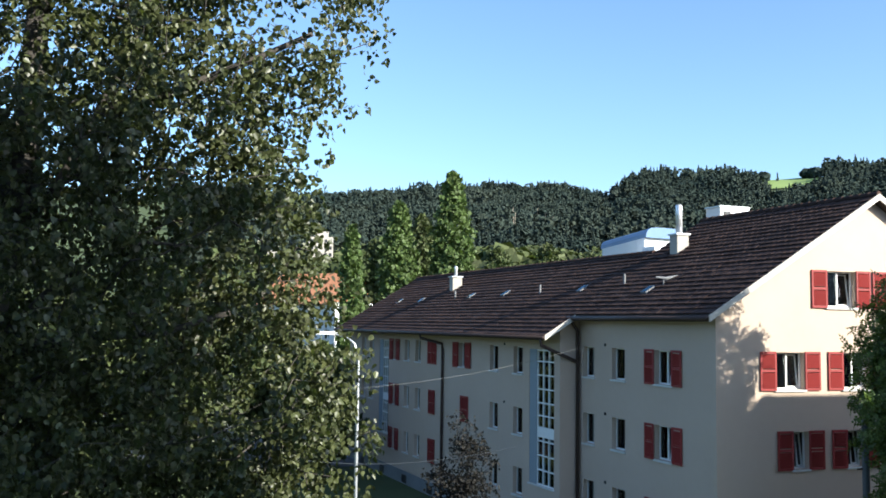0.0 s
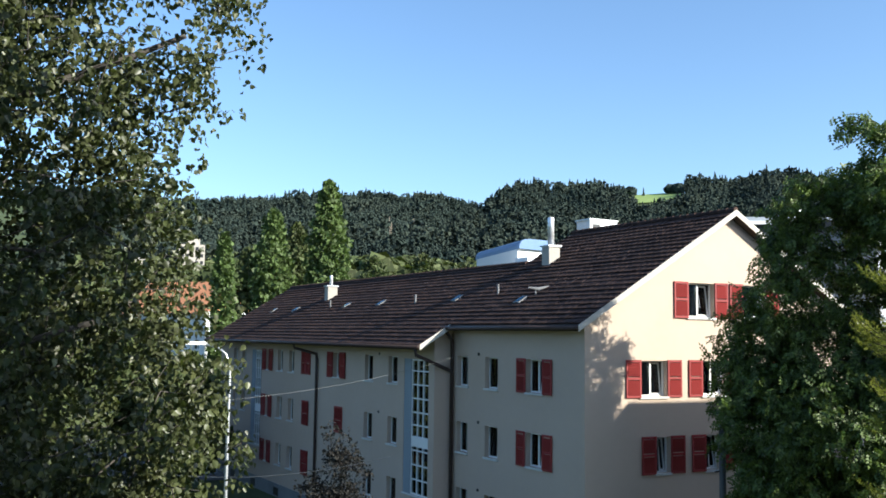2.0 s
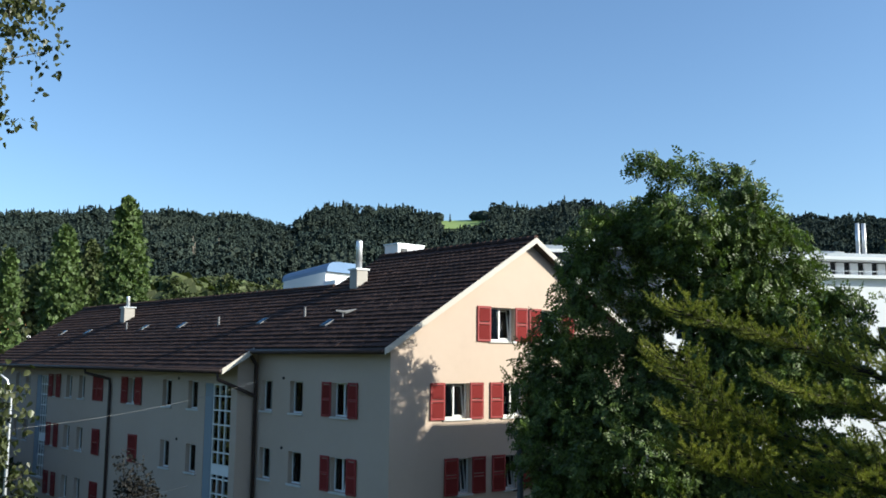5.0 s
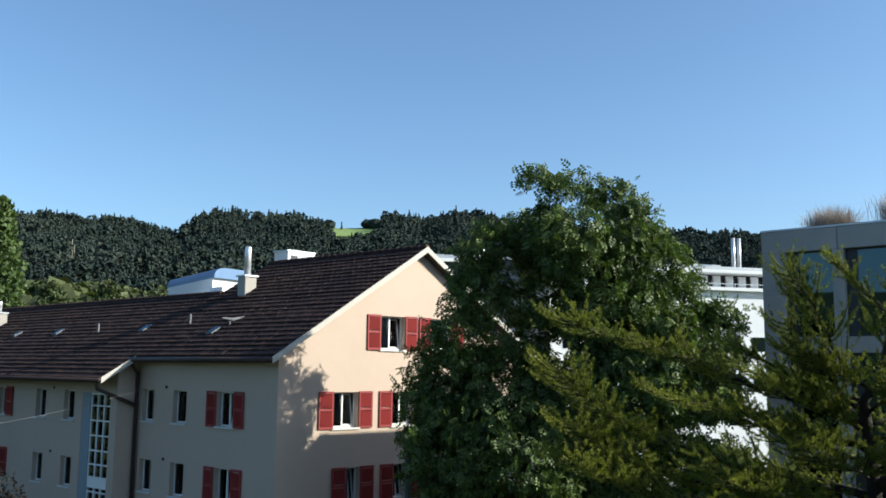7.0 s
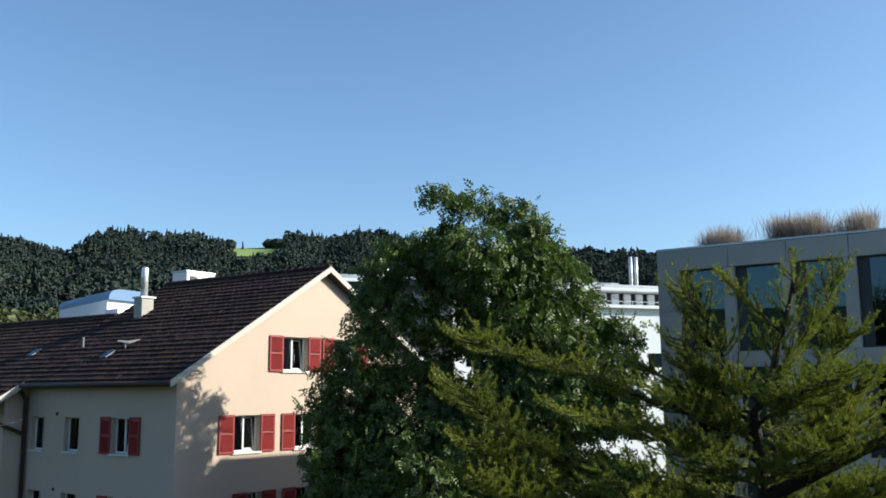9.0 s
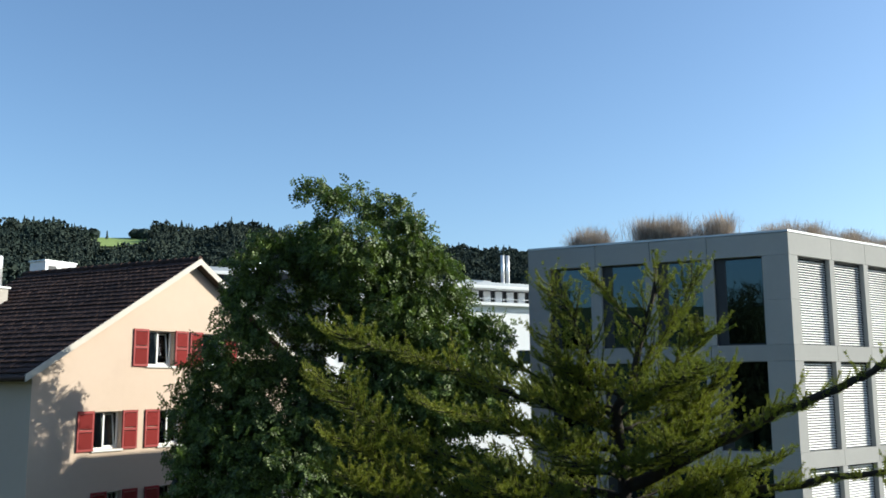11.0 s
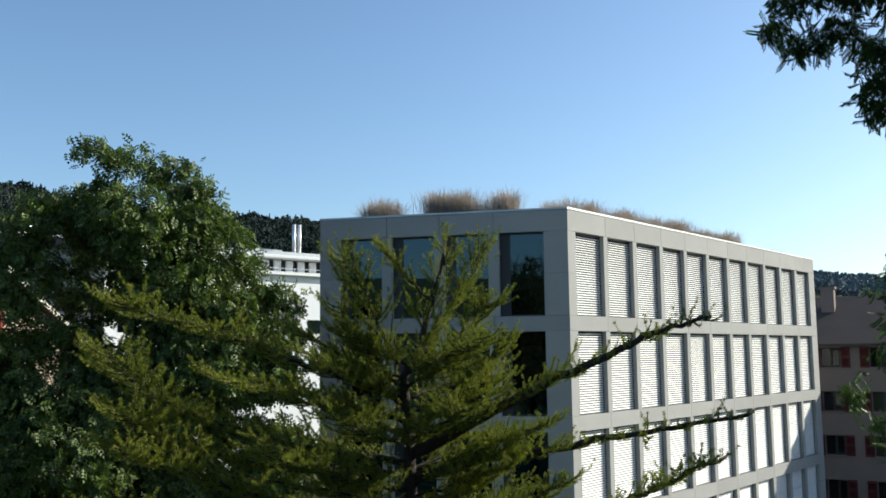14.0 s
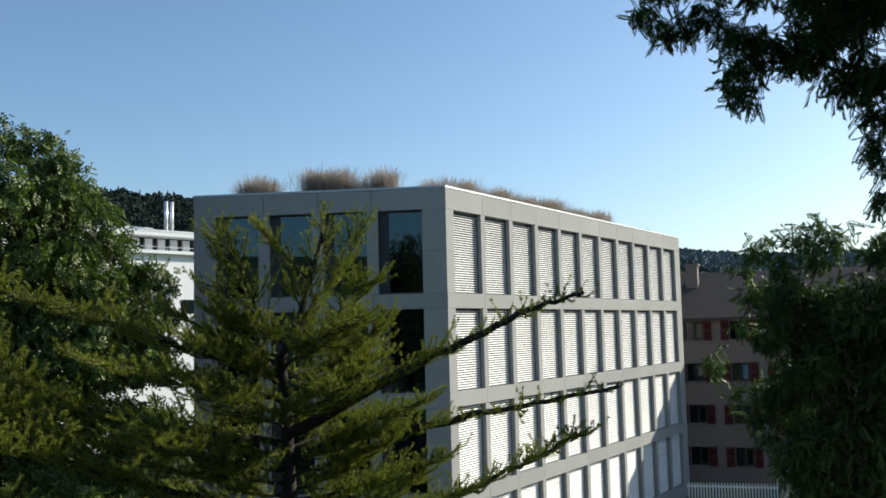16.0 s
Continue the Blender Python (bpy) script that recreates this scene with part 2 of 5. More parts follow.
def pinnate(pairs, width, length):
    v, f = [], []
    for i in range(pairs):
        y = (i + 1) / (pairs + 1)
        for s in (-1, 1):
            k = len(v)
            tip = (s * length * (1 - 0.5 * abs(y - 0.45)), y + 0.12, -0.06 - 0.12 * y)
            v += [(0, y, -0.15 * y * y), (s * length * 0.5, y - width, 0.0), tip, (s * length * 0.5, y + width, 0.0)]
            f += [(k, k + 1, k + 2), (k, k + 2, k + 3)]
    k = len(v)
    v += [(0, 0.9, -0.12), (width, 1.0, -0.14), (0, 1.2, -0.2), (-width, 1.0, -0.14)]
    f += [(k, k + 1, k + 2), (k, k + 2, k + 3)]
    return v, f


def lobes_points(lobes, n, gap=0.0, gap_scale=0.6, shell=0.5):
    """Points in ellipsoids (centre, radii), denser to the outside, with gaps."""
    vol = np.array([r[0] * r[1] * r[2] for _, r in lobes]) ** 0.8
    out = []
    for (c, r), share in zip(lobes, vol / vol.sum()):
        k = int(n * share) + 1
        d = rng.normal(size=(k, 3))
        d /= np.linalg.norm(d, axis=1)[:, None]
        rad = (shell ** 3 + (1 - shell ** 3) * rng.random(k)) ** (1 / 3)
        pts = np.array(c)[None] + d * rad[:, None] * np.array(r)[None]
        for p in pts:
            if noise.noise(Vector(p) * gap_scale) > gap - 0.5:
                out.append(p)
    return np.array(out)


def skeleton_of(stem, targets, reach=1.0):
    """Joins targets to the nearest grown node. Returns nodes and parents."""
    nodes = [np.array(p, float) for p in stem]
    parents = [-1] + list(range(len(stem) - 1))
    order = np.argsort([min(np.linalg.norm(t - s) for s in nodes) for t in targets])
    arr = np.zeros((len(stem) + 4 * len(targets), 3))
    arr[:len(nodes)] = nodes
    count = len(nodes)
    for i in order:
        t = targets[i]
        d = arr[:count] - t
        cost = np.sqrt((d ** 2).sum(1)) + 0.6 * np.maximum(d[:, 2], 0)
        j = int(cost.argmin())
        a = arr[j].copy()
        steps = max(1, min(4, int(np.linalg.norm(t - a) / (0.6 * reach))))
        last = j
        for s in range(1, steps + 1):
            q = a + (t - a) * s / steps
            if s < steps:
                q = q + rng.normal(size=3) * 0.07 * reach + np.array([0, 0, 0.06 * reach])
            arr[count] = q
            parents.append(last)
            last = count
            count += 1
    return arr[:count], parents


def branch_mesh(name, nodes, parents, mat, tip=0.008, power=0.45, stem_count=0, stem_radii=(), sides=5):
    n = len(nodes)
    load = np.zeros(n)
    kids = np.zeros(n)
    for p in parents:
        if p >= 0:
            kids[p] += 1
    load[kids == 0] = 1
    for i in range(n - 1, -1, -1):
        if parents[i] >= 0:
            load[parents[i]] += load[i]
    rad = tip * np.maximum(load, 1) ** power
    for i, r in enumerate(stem_radii):
        rad[i] = r
    s = Soup()
    for i in range(n):
        if parents[i] >= 0:
            p = parents[i]
            r0 = rad[p] if i < stem_count else min(rad[p], rad[i] * 1.4)
            s.tube([nodes[p], nodes[i]], [r0, rad[i]], 9 if i < stem_count else sides, caps=False)
    return s.mesh(name, mat, True)


def leafy_tree(name, label, stem, stem_radii, lobes, targets, gap, leaf, leaf_mat, bark, per, spread, size, droop, tip=0.006, gap_scale=0.6, shell=0.5, power=0.45, reach=1.0, category="tree", group="", twig=0.0):
    root = Vector(stem[0])
    tree = thing(name, Matrix.Translation(root), label, category, group)
    back = Matrix.Translation(-root)
    pts = lobes_points(lobes, targets, gap, gap_scale, shell)
    nodes, parents = skeleton_of(stem, pts, reach)
    wood = branch_mesh("trunk", nodes, parents, bark, tip, power, len(stem), stem_radii)
    part("trunk", wood, tree, at=back)
    n = len(pts) * per
    where = np.repeat(pts, per, 0) + np.clip(rng.normal(size=(n, 3)), -1.5, 1.5) * spread * np.array([1, 1, 0.8])
    if twig:
        per_twig = 13
        k = len(pts) * (per // per_twig)
        start = np.repeat(pts, per // per_twig, 0) + rng.normal(size=(k, 3)) * spread
        way = rng.normal(size=(k, 3)) * 0.55 + np.array([0, 0, -0.75])
        way *= (twig * rng.uniform(0.5, 1.2, k) / np.linalg.norm(way, axis=1))[:, None]
        along = rng.random((k, per_twig, 1))
        where = (start[:, None] + way[:, None] * along + rng.normal(size=(k, per_twig, 3)) * 0.028).reshape(-1, 3)
        n = len(where)
    me = scatter("crown", leaf[0], leaf[1], where, turns(n, droop), size * rng.uniform(0.65, 1.25, n), leaf_mat)
    part("crown", me, tree, at=back)
    return tree


# ---- ground, hill and woods ----
SKYLINE = [(-180, 4.0), (-60, 5.5), (-20, 7.2), (-9.7, 7.4), (-4.5, 7.5), (0, 8.0), (2.9, 8.3), (7, 8.1), (10.2, 7.75), (11.4, 8.65), (12.6, 8.95), (15.5, 8.95), (18.3, 8.75),
           (19.4, 8.72), (20.6, 8.75), (22.4, 8.85), (25.8, 9.05), (27.5, 9.3), (31, 8.6), (41.5, 7.9), (44.7, 7.7), (55, 6.5), (72, 4.1), (75.8, 3.75), (78.8, 3.3), (90, 3.0), (180, 4.0)]
RIDGE = 1000.0


def hill(az, d):
    az = (az + 180) % 360 - 180
    el = np.interp(az, [a for a, _ in SKYLINE], [e for _, e in SKYLINE])
    top = EYE + RIDGE * math.tan(radians(el - 0.12))
    x = min(max((d - 170) / (RIDGE - 170), 0), 1)
    rise = x ** 1.25 * top
    return rise if d <= RIDGE else top - (d - RIDGE) * 0.12


def make_ground():
    azs = [a * 1.5 for a in range(0, 240)]
    ds = [3, 30, 60, 100, 140, 170, 220, 300, 380, 460, 540, 620, 700, 780, 860, 930, 970, 1000, 1080, 1500, 3200]
    v, f = [Vector((0, 0, 0))], []
    for d in ds:
        for a in azs:
            v.append(ground_at(a, d, hill(a, d)))
    n = len(azs)
    for i in range(n):
        f.append((0, 1 + (i + 1) % n, 1 + i))
    for r in range(len(ds) - 1):
        for i in range(n):
            q = 1 + r * n
            f.append((q + i, q + (i + 1) % n, q + n + (i + 1) % n, q + n + i))
    ob = new("ground", mesh_of("ground", v, f, GRASS, True))
    tagged(ob, "green lawn that rises to a wooded hillside", "ground", kind="structure")


def make_meadow():
    s = Soup()
    azs = [19.1 + 0.35 * i for i in range(10)]
    ds = [905, 925, 945, 965, 985, 999]
    for i in range(len(azs) - 1):
        for j in range(len(ds) - 1):
            s.poly([ground_at(a, d, hill(a, d) + 1.5) for a, d in ((azs[i], ds[j]), (azs[i], ds[j + 1]), (azs[i + 1], ds[j + 1]), (azs[i + 1], ds[j]))])
    tagged(new("meadow", s.mesh("meadow", MEADOW)), "bright green sunlit meadow on the hilltop", "meadow", kind="structure")


def conifer_piece():
    v, f = [], []
    for layer in range(5):
        z0, z1, r = 0.08 + layer * 0.17, 0.42 + layer * 0.15, 0.2 * (1 - layer * 0.17)
        k = len(v)
        v.append((0, 0, z1))
        for i in range(7):
            a = i * 2 * math.pi / 7 + layer
            rr = r * (1.0 if i % 2 else 0.72)
            v.append((rr * math.cos(a), rr * math.sin(a), z0 + (0.05 if i % 2 else 0)))
        f += [(k, k + 1 + i, k + 1 + (i + 1) % 7) for i in range(7)]
    return v, f


def broadleaf_piece(n, seed, wide=0.42, low=0.3):
    r = np.random.default_rng(seed)
    v, f = [], []
    for i in range(n):
        d = r.normal(size=3)
        d /= np.linalg.norm(d)
        if d[2] < -0.5:
            d[2] = -d[2]
        rad = r.uniform(0.75, 1.05)
        c = np.array([d[0] * wide * rad, d[1] * wide * rad, 0.62 + d[2] * 0.38 * rad])
        a = np.cross(d, r.normal(size=3))
        a /= np.linalg.norm(a)
        b = np.cross(d, a)
        s = r.uniform(0.15, 0.24)
        k = len(v)
        v += [tuple(c + a * s), tuple(c + b * s + d * s * 0.4), tuple(c - a * s), tuple(c - b * s - d * s * 0.3)]
        f += [(k, k + 1, k + 2), (k, k + 2, k + 3)]
    return v, f


def spruce_piece(seed):
    """A far spruce: a narrow spire of drooping ragged boughs."""
    r = np.random.default_rng(seed)
    v, f = [], []
    for i in range(44):
        z = 0.12 + 0.86 * i / 44
        a, rad = i * 2.4 + r.uniform(-0.4, 0.4), 0.17 * (1.04 - z) ** 0.8 * r.uniform(0.7, 1.2)
        c, n, w = np.array([math.cos(a), math.sin(a), 0]), np.array([-math.sin(a), math.cos(a), 0]), 0.05 + 0.1 * (1 - z)
        k = len(v)
        v += [(0, 0, z + 0.07), tuple(c * rad * 0.7 + n * w * 0.6 + (0, 0, z)), tuple(c * rad + (0, 0, z - 0.05)), tuple(c * rad * 0.7 - n * w * 0.6 + (0, 0, z))]
        f += [(k, k + 1, k + 2), (k, k + 2, k + 3)]
    return v, f


def crown_piece(seed, wide):
    """A far broadleaf crown: an uneven dome of many small leaf sprays."""
    r = np.random.default_rng(seed)
    v, f = [], []
    for i in range(64):
        z = r.uniform(-0.45, 1)
        a = r.uniform(0, 6.283)
        q = math.sqrt(1 - min(z * z, 1)) * r.uniform(0.75, 1.12) * (1 + 0.25 * math.sin(3 * a + seed))
        c = np.array([q * math.cos(a) * wide, q * math.sin(a) * wide, 0.6 + 0.38 * z])
        d = r.normal(size=3) + np.array([0, 0, 0.5])
        d /= np.linalg.norm(d)
        b = np.cross(d, r.normal(size=3))
        b /= np.linalg.norm(b)
        e = np.cross(d, b)
        t = r.uniform(0.05, 0.1)
        k = len(v)
        v += [tuple(c + b * t), tuple(c + e * t * 1.3), tuple(c - b * t), tuple(c - e * t * 1.3)]
        f += [(k, k + 1, k + 2), (k, k + 2, k + 3)]
    return v, f


def yaw_turns(n):
    a = rng.uniform(0, 6.283, n)
    z, o = np.zeros(n), np.ones(n)
    return np.stack([np.stack([np.cos(a), -np.sin(a), z], 1), np.stack([np.sin(a), np.cos(a), z], 1), np.stack([z, z, o], 1)], 1)


def make_wood(name, label, count, azr, dr, piece, heights, mat, skip=None):
    az = rng.uniform(*azr, count)
    d = np.sqrt(rng.uniform(dr[0] ** 2, dr[1] ** 2, count))
    keep = [i for i in range(count) if not (skip and skip(az[i], d[i]))]
    pts = np.array([ground_at(az[i], d[i], hill(az[i], d[i]) - 0.5) for i in keep])
    n = len(keep)
    tall = np.array([1 + 0.45 * noise.noise(Vector(q) * 0.022) for q in pts])
    me = scatter(name, piece[0], piece[1], pts, yaw_turns(n), rng.uniform(*heights, n) * tall, mat)
    me.polygons.foreach_set("use_smooth", [True] * len(me.polygons))
    tagged(new(name, me), label, "woods", kind="stuff")


def on_meadow(az, d):
    return (18.9 < az < 22.6 and d > 760 + 30 * (az - 20.7) ** 2)


make_ground()
make_meadow()
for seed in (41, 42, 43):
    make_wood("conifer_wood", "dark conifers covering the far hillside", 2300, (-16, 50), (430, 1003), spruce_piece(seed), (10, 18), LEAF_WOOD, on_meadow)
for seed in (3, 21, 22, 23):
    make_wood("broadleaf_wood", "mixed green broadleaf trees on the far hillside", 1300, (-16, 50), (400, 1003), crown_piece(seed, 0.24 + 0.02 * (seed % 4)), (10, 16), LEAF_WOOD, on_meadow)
make_wood("broadleaf_wood", "wooded hill far beyond the roofs, haze put into its colour", 900, (70, 92), (700, 1003), crown_piece(31, 0.36), (11, 16), LEAF_FAR)
make_wood("lower_wood", "lighter green trees at the foot of the hill", 520, (-14, 30), (180, 430), broadleaf_piece(150, 5), (9, 15), LEAF_MIXED)

# meadow trees
for az, d, h, wide in ((20.0, 985, 13, 0), (21.6, 990, 13, 0.5), (22.15, 985, 14, 0.55), (22.6, 990, 12, 0.5), (19.2, 980, 14, 0.45)):
    piece = broadleaf_piece(120, int(d + h * 3), wide) if wide else conifer_piece()
    me = scatter("crown", piece[0], piece[1], np.array([(0, 0, 0)]), yaw_turns(1), np.array([h]), LEAF_WOOD)
    t = thing("hilltop_tree", Matrix.Translation(ground_at(az, d, hill(az, d) - h * 0.2)), "dark tree standing on the hilltop meadow", "tree", "hilltop trees")
    part("crown", me, t)
    part("trunk", Soup().tube([(0, 0, -1), (0, 0, h * 0.5)], [0.4, 0.2]).mesh("trunk", BARK), t)

for i in range(11):
    a, d = random.uniform(3.2, 7.4), random.uniform(560, 600)
    g = ground_at(a, d, hill(a, d))
    t = thing("bare_trunk", Matrix.Translation(g), "tall pale bare pine trunk on the hillside", "tree trunk", "bare trunks")
    part("trunk", Soup().tube([(0, 0, 0), (0.2, 0, random.uniform(11, 20))], [0.35, 0.2], 6).mesh("trunk", BARE), t)
road = Soup()
for i in range(14):
    a0, a1 = -40 + i * 3, -37 + i * 3
    road.poly([ground_at(a0, 62, 0.05), ground_at(a0, 100, 0.05), ground_at(a1, 100, 0.05), ground_at(a1, 62, 0.05)])
tagged(new("road", road.mesh("road", ASPHALT)), "pale grey asphalt yard behind the trees", "road", kind="structure")

# the building that the view is taken from, unseen, sized to shade the birch
home = thing("home_building", Matrix.Translation((-4, -1, 0)), "plain rendered unseen apartment building behind the viewpoint", "house")
# white walls for the light they bounce
part("wall", Soup().box((-12, -10, -1), (16.55, 0, 18.5), chamfer=0.05).mesh("wall", WHITE_WALL), home)
part("roof", Soup().box((-12.4, -10.2, 18.5), (16.65, 0.1, 18.8), chamfer=0.05).mesh("roof", BROWN_ROOF), home)

# ---- the long house ----
HC = Vector((9.18, 31.18, 0))
HV, HU = Vector((0.9484, 0.3171, 0)), Vector((math.sin(radians(-23)), math.cos(radians(-23)), 0))
SLOPE, Z0 = 0.623, 10.22
LEFT_V, END_U, JOG = -0.87, 38.3, 8.77


def H(v, u, z):
    return HC + HV * v + HU * u + UP * z


def facing(origin, x_axis):
    """A wall's own axes: x to the right seen from outside, y inwards, z up."""
    x = Vector(x_axis).normalized()
    y = UP.cross(x)
    return Matrix(((x.x, y.x, 0, origin[0]), (x.y, y.y, 0, origin[1]), (0, 0, 1, origin[2]), (0, 0, 0, 1)))


def wall_mesh(name, x0, x1, zb, top, holes, thick, mat, breaks=()):
    s = Soup()
    xs = sorted({x0, x1, *breaks, *[h[0] for h in holes], *[h[1] for h in holes]})
    for y in (0, thick):
        for a, b in zip(xs, xs[1:]):
            mid, z = (a + b) / 2, zb
            for h in sorted((h for h in holes if h[0] < mid < h[1]), key=lambda h: h[2]):
                s.poly([(a, y, z), (b, y, z), (b, y, h[2]), (a, y, h[2])])
                z = h[3]
            s.poly([(a, y, z), (b, y, z), (b, y, top(b)), (a, y, top(a))])
    for a, b, z, w in holes:
        s.poly([(a, 0, z), (a, thick, z), (a, thick, w), (a, 0, w)])
        s.poly([(b, 0, z), (b, 0, w), (b, thick, w), (b, thick, z)])
        s.poly([(a, 0, z), (b, 0, z), (b, thick, z), (a, thick, z)])
        s.poly([(a, 0, w), (a, thick, w), (b, thick, w), (b, 0, w)])
    s.poly([(x0, 0, zb), (x0, thick, zb), (x0, thick, top(x0)), (x0, 0, top(x0))])
    s.poly([(x1, 0, zb), (x1, 0, top(x1)), (x1, thick, top(x1)), (x1, thick, zb)])
    return s.mesh(name, mat)


cache = {}


def window_meshes(w, h):
    key = (round(w, 2), round(h, 2))
    if key in cache:
        return cache[key]
    fr, sa, pa, si = Soup(), Soup(), Soup(), Soup()
    y0, y1 = 0.2, 0.26
    for lo, hi in (((0, 0), (0.05, h)), ((w - 0.05, 0), (w, h)), ((0.05, 0), (w - 0.05, 0.06)), ((0.05, h - 0.05), (w - 0.05, h))):
        fr.box((lo[0], y0, lo[1]), (hi[0], y1, hi[1]))
    if w > 0.95:
        fr.box((w / 2 - 0.03, y0 + 0.003, 0.06), (w / 2 + 0.03, y1 - 0.003, h - 0.05))
    tilt = Matrix.Translation((0, y1, 0.07)) @ Matrix.Rotation(radians(-7), 4, "X")
    a, b, g = w / 2 + 0.04, w - 0.055, h - 0.14
    for lo, hi in (((a, 0), (a + 0.045, g)), ((b - 0.045, 0), (b, g)), ((a + 0.045, 0), (b - 0.045, 0.045)), ((a + 0.045, g - 0.045), (b - 0.045, g))):
        sa.box((lo[0], 0, lo[1]), (hi[0], 0.05, hi[1]), tilt)
    pa.box((0.05, y0 + 0.02, 0.06), (w / 2 - 0.035, y0 + 0.03, h - 0.05))
    pa.box((a + 0.06, 0.02, 0.06), (b - 0.06, 0.03, g - 0.06), tilt)
    si.box((-0.06, -0.07, -0.07), (w + 0.06, 0.16, -0.003), chamfer=0.012)
    cache[key] = fr.mesh("window", WHITE), sa.mesh("sash", WHITE), pa.mesh("pane", PANE), si.mesh("sill", SILL)
    return cache[key]


def add_window(parent, wall, x, z, w, h, curtain=True):
    fr, sa, pa, si = window_meshes(w, h)
    win = part("window", fr, parent, at=wall @ Matrix.Translation((x, 0, z)))
    part("sash", sa, win, "white sash tilted inwards")
    p = part("pane", pa, win)
    p.visible_shadow = False
    part("sill", si, win)
    if curtain:
        key = ("curtain", round(w, 2), round(h, 2))
        if key not in cache:
            s = Soup()
            n = 14
            ww = w * 0.46
            for i in range(n):
                a, b = i / n * ww, (i + 1) / n * ww
                s.poly([(a, 0.36 + 0.03 * (i % 2), 0.05), (b, 0.36 + 0.03 * ((i + 1) % 2), 0.05), (b, 0.36 + 0.03 * ((i + 1) % 2), h), (a, 0.36 + 0.03 * (i % 2), h)])
            cache[key] = s.mesh("curtain", CURTAIN)
        part("curtain", cache[key], win, "pale net curtain")
    return win


def shutter_meshes(w, h):
    key = ("shutter", round(w, 2), round(h, 2))
    if key not in cache:
        fr, lo = Soup(), Soup()
        for a, b in (((0, 0), (0.07, h)), ((w - 0.07, 0), (w, h)), ((0.07, 0), (w - 0.07, 0.08)), ((0.07, h - 0.08), (w - 0.07, h)), ((0.07, h * 0.48), (w - 0.07, h * 0.48 + 0.08))):
            fr.box((a[0], -0.05, a[1]), (b[0], -0.008, b[1]))
        z = 0.1
        while z < h - 0.12:
            if not h * 0.47 - 0.02 < z < h * 0.48 + 0.09:
                lo.box((0.07, -0.03, 0), (w - 0.07, -0.02, 0.06), Matrix.Translation((0, -0.015, z)) @ Matrix.Rotation(radians(28), 4, "X"))
            z += 0.052
        cache[key] = fr.mesh("shutter", RED), lo.mesh("louvres", RED)
    return cache[key]


def add_shutter(parent, wall, x, z, w, h, lean=0.0):
    fr, lo = shutter_meshes(w, h)
    sh = part("shutter", fr, parent, at=wall @ Matrix.Translation((x, -0.012, z)) @ Matrix.Rotation(radians(lean), 4, "Z"))
    part("louvres", lo, sh)


